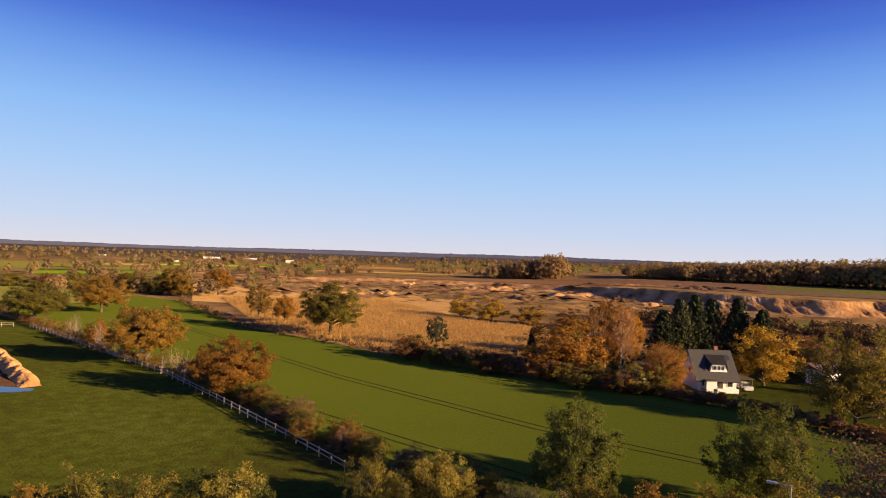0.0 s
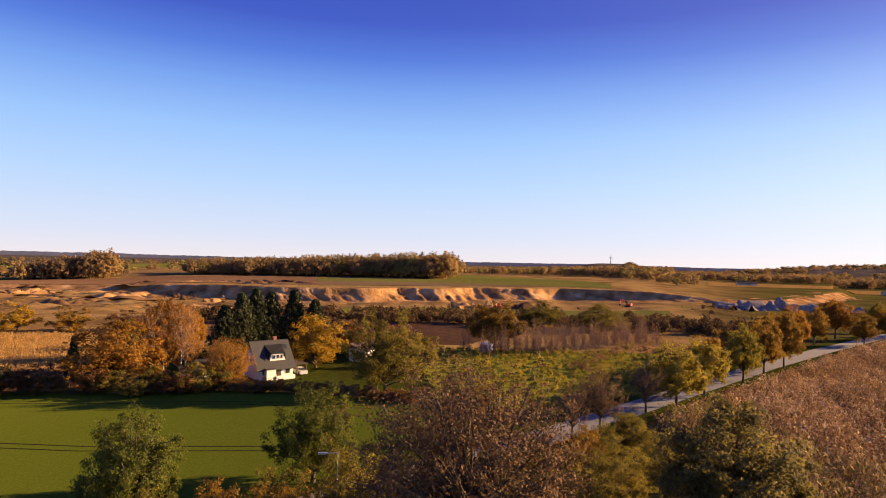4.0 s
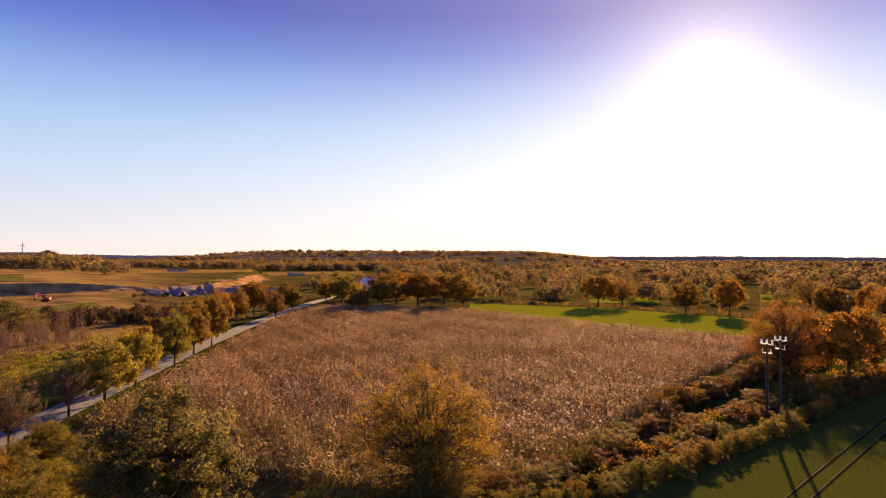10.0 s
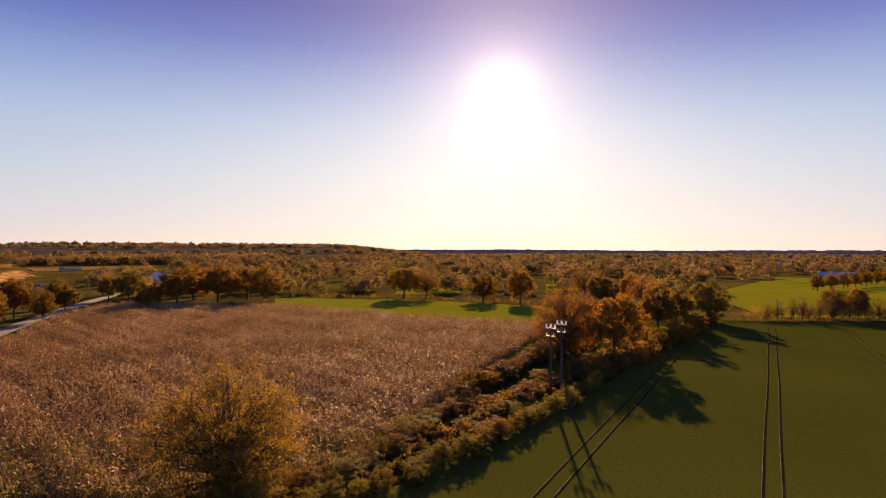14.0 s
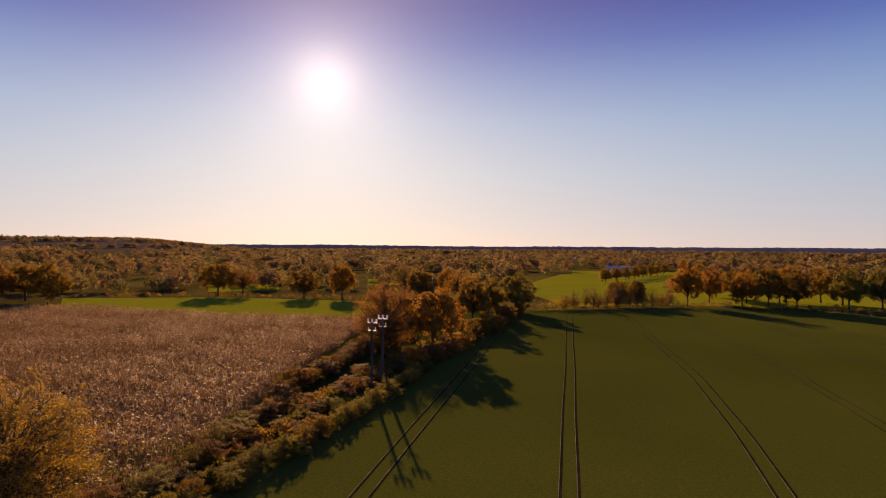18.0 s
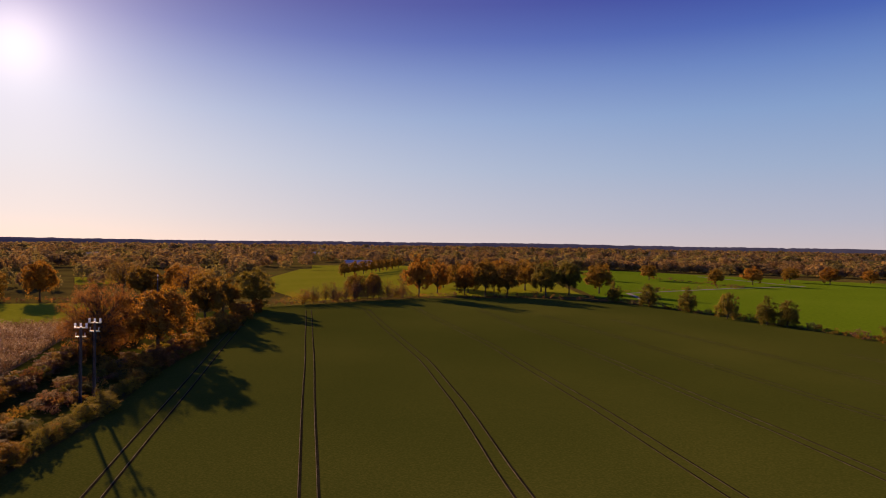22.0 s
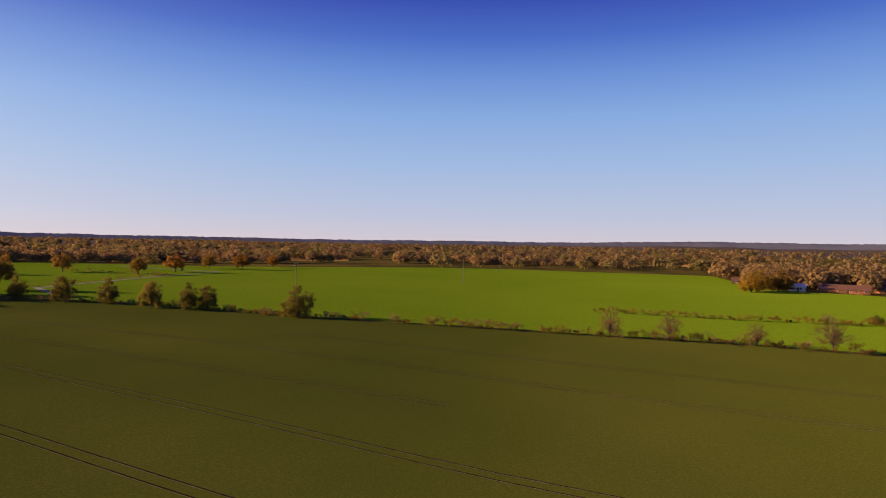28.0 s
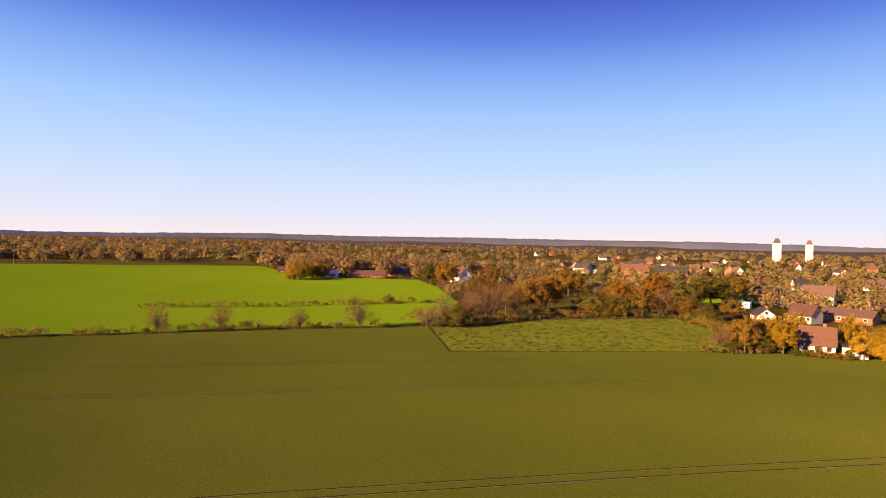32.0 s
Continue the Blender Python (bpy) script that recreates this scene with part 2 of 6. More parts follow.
# autumn leaf colours, lightened and muted to stand in for distance haze
M["farwood"] = shade("hazed_distant_wood", ((0.12, (0.148, 0.112, 0.066)), (0.4, (0.228, 0.162, 0.084)), (0.62, (0.296, 0.201, 0.093)), (0.9, (0.376, 0.262, 0.125))), scale=0.05, rough=0.85, island=0.15, big=1.3, big_scale=0.03, trans=0.42, spec=0.05, detail=2)
M["fargreen"] = shade("hazed_green_wood", ((0.12, (0.125, 0.112, 0.048)), (0.5, (0.217, 0.185, 0.073)), (0.9, (0.342, 0.279, 0.108))), scale=0.05, rough=0.85, island=0.15, big=1.1, big_scale=0.03, trans=0.42, spec=0.05, detail=2)
M["gold"] = leafy("gold_olive_leaf", (0.100, 0.076, 0.015), (0.209, 0.142, 0.025), (0.417, 0.249, 0.040))
# blue-grey of distance haze, painted into the ridge's base colour
M["haze"] = shade("hazy_ridge_wood", ((0.2, (0.066, 0.078, 0.118)), (0.5, (0.085, 0.097, 0.142)), (0.85, (0.11, 0.12, 0.165))), scale=0.004, big=0.3, big_scale=0.001, rough=1.0, spec=0.0)
M["scrubwood"] = shade("dark_scrub", ((0.12, (0.05, 0.032, 0.018)), (0.45, (0.11, 0.068, 0.030)), (0.9, (0.21, 0.13, 0.05))), scale=0.12, rough=0.85, island=0.35, big=0.5, big_scale=0.03, trans=0.2, spec=0.1, detail=2)
M["cream"] = shade("weathered_pale_render", ((0.2, (0.36, 0.32, 0.27)), (0.8, (0.52, 0.48, 0.42))), scale=1.2, rough=0.85, obj=0.5, big=0.3, big_scale=0.3)
M["white"] = shade("white_render", ((0.2, (0.66, 0.65, 0.62)), (0.8, (0.82, 0.81, 0.78))), scale=1.2, bump=0.004, bump_scale=30, rough=0.85, big=0.3, big_scale=0.3)
M["brick"] = shade("red_brick", ((0.2, (0.20, 0.075, 0.045)), (0.8, (0.36, 0.15, 0.09))), scale=3, bump=0.01, bump_scale=20, rough=0.85)
M["slate"] = shade("grey_roof_tile", ((0.2, (0.028, 0.028, 0.029)), (0.8, (0.055, 0.053, 0.052))), scale=2, obj=0.4, rough=0.7, bump=0.02, bump_scale=8)
M["redtile"] = shade("red_roof_tile", ((0.2, (0.075, 0.036, 0.028)), (0.8, (0.145, 0.072, 0.054))), scale=1.5, obj=0.5, rough=0.75, bump=0.02, bump_scale=8)
M["browntile"] = shade("brown_roof_tile", ((0.2, (0.07, 0.042, 0.035)), (0.8, (0.14, 0.08, 0.062))), scale=1.5, obj=0.5, rough=0.75, bump=0.02, bump_scale=8)
M["blueroof"] = shade("pale_blue_sheet_roof", ((0.2, (0.30, 0.34, 0.42)), (0.8, (0.45, 0.49, 0.56))), scale=1, rough=0.4)
M["brightred"] = shade("new_red_tile", ((0.2, (0.28, 0.06, 0.035)), (0.8, (0.40, 0.10, 0.06))), scale=2, obj=0.3, rough=0.6, bump=0.02, bump_scale=8)
M["wood"] = shade("weathered_timber", ((0.2, (0.20, 0.18, 0.16)), (0.8, (0.38, 0.35, 0.32))), scale=4, rough=0.85, stretch=(1, 1, 0.2), obj=0.4)
M["darkwood"] = shade("dark_timber", ((0.2, (0.05, 0.035, 0.025)), (0.8, (0.12, 0.085, 0.06))), scale=4, rough=0.8, obj=0.4)
M["pole"] = shade("tarred_pole", ((0.2, (0.06, 0.05, 0.045)), (0.8, (0.17, 0.135, 0.12))), scale=3, rough=0.8, stretch=(1, 1, 0.2))
M["steel"] = shade("galvanised_steel", ((0.2, (0.40, 0.41, 0.42)), (0.8, (0.58, 0.58, 0.58))), scale=3, rough=0.45, metal=0.7)
M["porcelain"] = shade("glazed_insulator", ((0.2, (0.7, 0.7, 0.68)), (0.8, (0.85, 0.85, 0.82))), scale=5, rough=0.2, spec=0.6)
M["glass"] = shade("window_glass", ((0.2, (0.02, 0.025, 0.03)), (0.8, (0.05, 0.055, 0.06))), scale=1, rough=0.06, spec=0.8)
M["frame"] = shade("white_window_frame", ((0.2, (0.70, 0.70, 0.69)), (0.8, (0.80, 0.80, 0.79))), scale=3, rough=0.5)
M["tarp"] = shade("blue_sheet", ((0.2, (0.10, 0.16, 0.42)), (0.8, (0.2, 0.28, 0.6))), scale=1, rough=0.35)
M["water"] = shade("still_water", ((0.2, (0.010, 0.018, 0.035)), (0.8, (0.02, 0.03, 0.05))), scale=0.5, rough=0.04, bump=0.004, bump_scale=6, spec=0.6)
M["concrete"] = shade("pale_concrete", ((0.2, (0.55, 0.52, 0.48)), (0.8, (0.72, 0.69, 0.64))), scale=0.3, rough=0.85, big=0.3, big_scale=0.05)
M["paint"] = shade("car_paint", ((0.2, (0.5, 0.5, 0.5)), (0.8, (0.75, 0.75, 0.75))), scale=1, obj=1.2, rough=0.25, spec=0.6)
M["rubber"] = shade("tyre_rubber", ((0.2, (0.015, 0.015, 0.015)), (0.8, (0.03, 0.03, 0.03))), scale=6, rough=0.9)
M["redpaint"] = shade("red_machine_paint", ((0.2, (0.4, 0.05, 0.03)), (0.8, (0.6, 0.12, 0.07))), scale=1, rough=0.5)


# ---- mesh tools ----
def mesh_of(name, verts, faces, material, smooth=False):
    """A mesh from numpy arrays: verts (n, 3), faces (m, 3 or 4)."""
    v, f = np.asarray(verts, dtype=np.float32), np.asarray(faces, dtype=np.int32)
    me = bpy.data.meshes.new(name)
    me.vertices.add(len(v))
    me.vertices.foreach_set("co", v.ravel())
    k = f.shape[1]
    me.loops.add(f.size)
    me.loops.foreach_set("vertex_index", f.ravel())
    me.polygons.add(len(f))
    me.polygons.foreach_set("loop_start", np.arange(len(f), dtype=np.int32) * k)
    me.polygons.foreach_set("use_smooth", np.full(len(f), smooth))
    if material:
        me.materials.append(material)
    me.update(calc_edges=True)
    me.validate()
    return me


def part(name, data, material, parent, label=""):
    """One mesh object under a thing or a part; data is a bmesh or a mesh."""
    if isinstance(data, bmesh.types.BMesh):
        me = bpy.data.meshes.new(name)
        data.to_mesh(me)
        data.free()
        me.materials.append(material)
    else:
        me = data
    ob = new(name, me)
    ob.parent = parent
    return tagged(ob, label)


def add_box(bm, sx, sy, sz, x=0, y=0, z=0, m=None):
    """A box of that size whose base centre is at x, y, z."""
    r = bmesh.ops.create_cube(bm, size=1)
    bmesh.ops.transform(bm, matrix=(m or Matrix()) @ Matrix.Translation((x, y, z + sz / 2)) @ Matrix.Diagonal((sx, sy, sz, 1)), verts=r["verts"])
    return bm


def box(sx, sy, sz, x=0, y=0, z=0, m=None):
    return add_box(bmesh.new(), sx, sy, sz, x, y, z, m)


def tube(points, radii, sides=6):
    """Verts and quads of a tapering tube along points."""
    pts = np.asarray(points, float)
    d = np.gradient(pts, axis=0)
    d /= np.linalg.norm(d, axis=1)[:, None] + 1e-9
    ref = np.where(np.abs(d[:, 2:3]) > 0.9, [[1.0, 0, 0]], [[0, 0, 1.0]])
    u = np.cross(d, ref)
    u /= np.linalg.norm(u, axis=1)[:, None] + 1e-9
    w = np.cross(d, u)
    a = np.linspace(0, 2 * np.pi, sides, endpoint=False)
    ring = (np.cos(a)[None, :, None] * u[:, None] + np.sin(a)[None, :, None] * w[:, None]) * np.asarray(radii)[:, None, None]
    v = (pts[:, None] + ring).reshape(-1, 3)
    i, j = np.meshgrid(np.arange(len(pts) - 1), np.arange(sides), indexing="ij")
    q = np.stack([i * sides + j, i * sides + (j + 1) % sides, (i + 1) * sides + (j + 1) % sides, (i + 1) * sides + j], -1).reshape(-1, 4)
    return v, q


def joined(pieces):
    vs, fs, n = [], [], 0
    for v, f in pieces:
        vs.append(v)
        fs.append(f + n)
        n += len(v)
    return np.concatenate(vs), np.concatenate(fs)


def leaves(rng, c, r, n, size, flat=0.75, shell=0.5, hub=None, wild=0.55):
    """n leaf-shaped quads in clumps: c (k, 3) centres, r (k,) radii; they face away from the crown's hub."""
    k = rng.integers(0, len(c), n)
    d = rng.normal(size=(n, 3))
    d /= np.linalg.norm(d, axis=1)[:, None]
    rad = rng.random(n) ** shell
    p = c[k] + d * (r[k] * rad)[:, None] * np.array([1, 1, flat])
    away = d if hub is None else p - hub[k]
    away = away / (np.linalg.norm(away, axis=1)[:, None] + 1e-9)
    face = away * 0.7 + d * 0.3 + rng.normal(size=(n, 3)) * wild + np.array([0, 0, 0.15])
    a = np.cross(face, rng.normal(size=(n, 3)))
    a /= np.linalg.norm(a, axis=1)[:, None] + 1e-9
    b = np.cross(face, a)
    b /= np.linalg.norm(b, axis=1)[:, None] + 1e-9
    s = size * rng.uniform(0.6, 1.35, n)[:, None]
    v = np.stack([p - a * s * 0.6, p + b * s * 0.36, p + a * s * 0.6, p - b * s * 0.36], 1).reshape(-1, 3)
    return v, np.arange(n * 4).reshape(-1, 4)


def grow(seed, lo=0.24, arms=42, twigs=3, fork=1, light=False, lumps=1.0, fill=0.28):
    """A broadleaf skeleton one high and one wide: trunk, arching limbs to a rounded dome, and the ends of its twigs."""
    rng = np.random.default_rng(seed)
    ph = rng.uniform(0, 6.28, 6)
    k = np.arange(arms)
    dz = np.clip(1 - 1.72 * (k + 0.5) / arms + rng.normal(size=arms) * 0.06, -0.8, 0.99)
    az = k * 2.39996 + rng.normal(size=arms) * 0.25
    flat = np.sqrt(1 - dz * dz)
    lump = 1 + lumps * (0.08 * np.sin(2 * az + ph[0]) + 0.07 * np.sin(3 * az + 3 * dz + ph[1]) + 0.06 * np.sin(5 * az - 4 * dz + ph[2]))
    rad = np.where(rng.random(arms) < fill, rng.uniform(0.35, 0.7, arms), rng.uniform(0.82, 1.0, arms)) * lump
    mid = lo + 0.40 * (1 - lo)
    tips = np.column_stack([np.cos(az) * flat * rad * 0.47, np.sin(az) * flat * rad * 0.47, mid + dz * rad * np.where(dz > 0, (1 - mid) * 0.95, mid - lo)])
    trunk = np.array([(0, 0, -0.02), (0.004, 0.004, lo * 0.6), (0.015, -0.01, lo + 0.1), (-0.01, 0.015, 0.55), (0.01, 0.0, 0.8)])
    tubes = [tube(trunk, [0.034, 0.025, 0.020, 0.011, 0.004], 8)]
    ends = []
    for t in tips:
        zs = np.clip(lo * 0.85 + (t[2] - lo) * rng.uniform(0.1, 0.5), lo * 0.7, 0.7)
        base = np.array([np.interp(zs, trunk[:, 2], trunk[:, c]) for c in range(3)])
        m1 = base * 0.62 + t * 0.38 + np.array([0, 0, 0.035]) + rng.normal(size=3) * 0.018
        m2 = base * 0.25 + t * 0.75 + np.array([0, 0, 0.02]) + rng.normal(size=3) * 0.022
        tubes.append(tube([base, m1, m2, t], [0.0095, 0.007, 0.0042, 0.0016], 3 if light else 5))
        ends.append(t)
        for _ in range(twigs):
            e = m2 * 0.35 + t * 0.65 + rng.normal(size=3) * 0.065
            e[2] = max(e[2], lo * 0.8)
            if not light:
                tubes.append(tube([m2 * 0.5 + t * 0.5, (m2 + e) / 2 + rng.normal(size=3) * 0.012, e], [0.0026, 0.0018, 0.0008], 3))
            ends.append(e)
            if fork > 1:
                for _ in range(fork):
                    g = e + (e - m2) * rng.uniform(0.1, 0.4) + rng.normal(size=3) * 0.04
                    tubes.append(tube([(m2 + e) / 2, g], [0.0014, 0.0005], 3))
                    ends.append(g)
    return tubes, np.array(ends)


TREES = {}


def tree_kind(key, seed, n, leaf, clump, **kw):
    """Prototype meshes of a tree, one high and one wide; leaf size in metres on a tree 12 m high."""
    tubes, ends = grow(seed, **kw)
    rng = np.random.default_rng(seed + 50)
    v, f = joined(tubes)
    top = np.percentile(ends[:, 2], 98) + clump * 0.7
    wid = np.percentile(np.hypot(ends[:, 0], ends[:, 1]), 93) * 2 + clump
    sc = np.array([1 / wid, 1 / wid, 1 / top])
    hub = np.tile(np.array([[0, 0, ends[:, 2].mean() * 0.9]]), (len(ends), 1))
    lv, lf = leaves(rng, ends, rng.uniform(0.6, 1.25, len(ends)) * clump, n, leaf / 12.0, hub=hub)
    lv[:, 2] = np.maximum(lv[:, 2], 0.004)
    TREES[key] = (mesh_of("trunk", v * sc, f, M["bark"], True), mesh_of("crown", lv * sc, lf, M["oak"]))


def conifer_kind(key, seed, n, leaf):
    """A spruce: straight trunk, tiers of drooping needle boughs."""
    rng = np.random.default_rng(seed)
    tubes = [tube([(0, 0, 0), (0, 0, 0.5), (0, 0, 0.98)], [0.022, 0.014, 0.003], 6)]
    cs, rs = [], []
    for i in range(26):
        z = 0.10 + 0.88 * i / 26
        reach = 0.5 * (1 - z) ** 0.8 + 0.02
        for k in range(9):
            a = k * 0.7 + i * 1.3 + rng.uniform(-0.2, 0.2)
            rr = reach * rng.uniform(0.75, 1.1)
            tip = np.array([math.cos(a) * rr, math.sin(a) * rr, z - 0.06 * rr])
            tubes.append(tube([(0, 0, z), tip], [0.005, 0.0015], 3))
            for s in (0.35, 0.65, 0.95):
                cs.append(np.array([0, 0, z]) * (1 - s) + tip * s)
                rs.append(0.045 + 0.03 * (1 - s))
    v, f = joined(tubes)
    lv, lf = leaves(rng, np.array(cs), np.array(rs), n, leaf / 12, flat=0.6)
    TREES[key] = (mesh_of("trunk", v, f, M["bark"], True), mesh_of("crown", lv, lf, M["conifer"]))


def slot(ob, material):
    ob.material_slots[0].link = "OBJECT"
    ob.material_slots[0].material = material


def tree(key, x, y, h, w, leaf, label, turn=0.0, z=0.0, bark=None, name="tree", group=""):
    """One tree: trunk with limbs, crown of leaves."""
    root = new(name)
    root.matrix_world = pose(x, y, z, 0, 0, turn) @ Matrix.Diagonal((w, w, h, 1))
    trunk, crown = TREES[key]
    slot(part("trunk", trunk, None, root), M[bark or "bark"])
    slot(part("crown", crown, None, root), M[leaf])
    return tagged(root, label, "tree" if name == "tree" else name, group)


def shrub(key, x, y, h, w, leaf, label, turn=0.0, z=0.0, group="", name="bush"):
    root = tree(key, x, y, h, w, leaf, label, turn, z, None, name, group)
    return tagged(root, category="bush")


def sheet(name, outline, z, material, label, category, rough=0.0):
    """A field or road: a flat sheet with the given outline."""
    bm = bmesh.new()
    vs = [bm.verts.new((x, y, z)) for x, y in outline]
    bm.faces.new(vs)
    bm.normal_update()
    bmesh.ops.triangulate(bm, faces=bm.faces[:], ngon_method="EAR_CLIP")
    bm.normal_update()
    for fc in bm.faces:
        if fc.normal.z < 0:
            fc.normal_flip()
    me = bpy.data.meshes.new(name)
    bm.to_mesh(me)
    bm.free()
    me.materials.append(M[material])
    return tagged(new(name, me), label, category, kind="structure")


def band(name, line, widths, z, material, label, category):
    """A strip of even width along a line."""
    p = np.array(line, float)
    d = np.gradient(p, axis=0)
    d /= np.linalg.norm(d, axis=1)[:, None]
    nrm = np.stack([-d[:, 1], d[:, 0]], 1)
    w = np.broadcast_to(np.asarray(widths, float), (len(p),))[:, None] / 2
    v = np.concatenate([p + nrm * w, p - nrm * w])
    v = np.concatenate([v, np.full((len(v), 1), z)], 1)
    n = len(p)
    q = np.array([(i + n, i + n + 1, i + 1, i) for i in range(n - 1)])
    return tagged(new(name, mesh_of(name, v, q, M[material])), label, category, kind="structure")


def along(line, step):
    """Points every step metres along a line, with their heading."""
    p = np.array(line, float)
    seg = np.hypot(*np.diff(p, axis=0).T)
    s = np.concatenate([[0], np.cumsum(seg)])
    t = np.arange(step * 0.5, s[-1], step)
    x, y = np.interp(t, s, p[:, 0]), np.interp(t, s, p[:, 1])
    k = np.clip(np.searchsorted(s, t) - 1, 0, len(seg) - 1)
    h = np.arctan2(np.diff(p[:, 1])[k], np.diff(p[:, 0])[k])
    return np.stack([x, y], 1), h


def inside(x, y, outline):
    """Which points lie inside an outline."""
    ok = np.zeros(len(x), bool)
    o = np.array(outline)
    for (x0, y0), (x1, y1) in zip(o, np.roll(o, -1, 0)):
        ok ^= ((y0 > y) != (y1 > y)) & (x < (x1 - x0) * (y - y0) / (y1 - y0 + 1e-9) + x0)
    return ok


# ---- the ground: one sheet to the horizon, with the sand pit and the far hills ----
# upper edge of the sand pit's cliffs; behind it the plateau
PIT_EDGE = [(-230, 590), (-150, 528), (-95, 545), (-40, 575), (40, 560), (105, 520), (148, 468), (188, 408), (243, 376), (272, 384), (300, 364),
            (338, 370), (378, 346), (414, 340), (442, 292), (472, 234), (520, 205), (600, 205), (760, 230)]
PLATEAU = PIT_EDGE + [(1500, 500), (1500, 1600), (-500, 1600), (-420, 700)]


def step(v, lo, hi):
    t = np.clip((v - lo) / (hi - lo), 0, 1)
    return t * t * (3 - 2 * t)


def edge_distance(x, y, line):
    best = np.full(np.shape(x), 1e9)
    for (x0, y0), (x1, y1) in zip(line[:-1], line[1:]):
        dx, dy = x1 - x0, y1 - y0
        t = np.clip(((x - x0) * dx + (y - y0) * dy) / (dx * dx + dy * dy), 0, 1)
        best = np.minimum(best, np.hypot(x - x0 - t * dx, y - y0 - t * dy))
    return best


def rise(x, y):
    """Ground height."""
    x, y = np.asarray(x, float), np.asarray(y, float)
    a = np.degrees(np.arctan2(x, y)) % 360
    s = np.where(a > 180, a - 360, a)
    d = np.hypot(x, y)
    sector = step(s, -34, -22) * (1 - step(s, 78, 92))
    # pit and plateau
    out = edge_distance(x, y, PIT_EDGE) * np.where(inside(x.ravel(), y.ravel(), PLATEAU).reshape(x.shape), -1, 1)
    gully = (0.5 + 2.4 * np.sin(x * 0.023 + 1.1) ** 2) * (np.abs(np.sin(x * 0.17 + 2.9 * np.sin(x * 0.041) + 1.7 * np.sin(y * 0.063))) - 0.5) * 2 + 1.3 * (np.abs(np.sin(x * 0.43 + y * 0.21 + 2.2 * np.sin(x * 0.09))) - 0.5) * 2 + 1.0 * np.sin(x * 0.083 + 2 * np.sin(x * 0.031)) + 1.3 * np.sin(x * 0.31 + 1.7 * np.sin(x * 0.11 + y * 0.07)) + 0.9 * np.sin(x * 0.71 + 2 * np.sin(x * 0.17)) + 0.6 * np.sin(x * 1.37 + y * 0.4)
    o = out + 0.55 * gully * np.clip(out / 9 + 0.5, 0, 1.6)
    face = 1 - (0.5 * step(o, -1, 3.0) + 0.5 * step(o, 2, 13))
    deep = step(s, 8, 20)
    floor = (-1.5 - 2.5 * deep * (1 - step(s, 50, 62))) * step(d, 275, 338) * step(s, -24, -8) * (1 - step(s, 70, 84))
    plate = (1.5 + 3.5 * deep) * (1 - 0.85 * step(s, 56, 66)) + 3.0 * step(d, 520, 700) * step(s, 2, 14)
    humps = (np.sin(x * 0.11 + 1) * np.sin(y * 0.13) + 0.7 * np.sin(x * 0.29) * np.sin(y * 0.23 + 2) + 0.4 * np.sin(x * 0.6 + y * 0.5)) * step(d, 335, 360) * (1 - step(d, 620, 700))
    pitz = floor + 1.0 * humps * (1 - face) * (0.4 + 0.6 * (1 - deep))
    z = sector * (pitz * (1 - face) + plate * face)
    # far country
    z = z + 8 * step(d, 900, 2600) * np.where(s < 0, 0.2, 1.0) * (0.5 + 0.5 * np.sin(np.radians(a) * 3 + 0.5))
    hill_a = 34 * np.exp(-((a - 55) / 3.0) ** 4) * step(d, 2000, 2500)
    hill_b = (13 + 4 * np.sin(a * 0.35) + 2.5 * np.sin(a * 1.1)) * step(a, 195, 226) * (1 - step(a, 284, 302)) * step(d, 2300, 4200)
    hill_c = 42 * step(a, 60, 75) * (1 - step(a, 96, 108)) * step(d, 1500, 2600)
    hill_d = 1 * step(d, 2600, 4300) * (a > 300) + 6 * step(d, 2600, 4300) * (a < 60)
    return z + hill_a + hill_b + hill_c + hill_d + 4 * step(d, 3000, 4300)


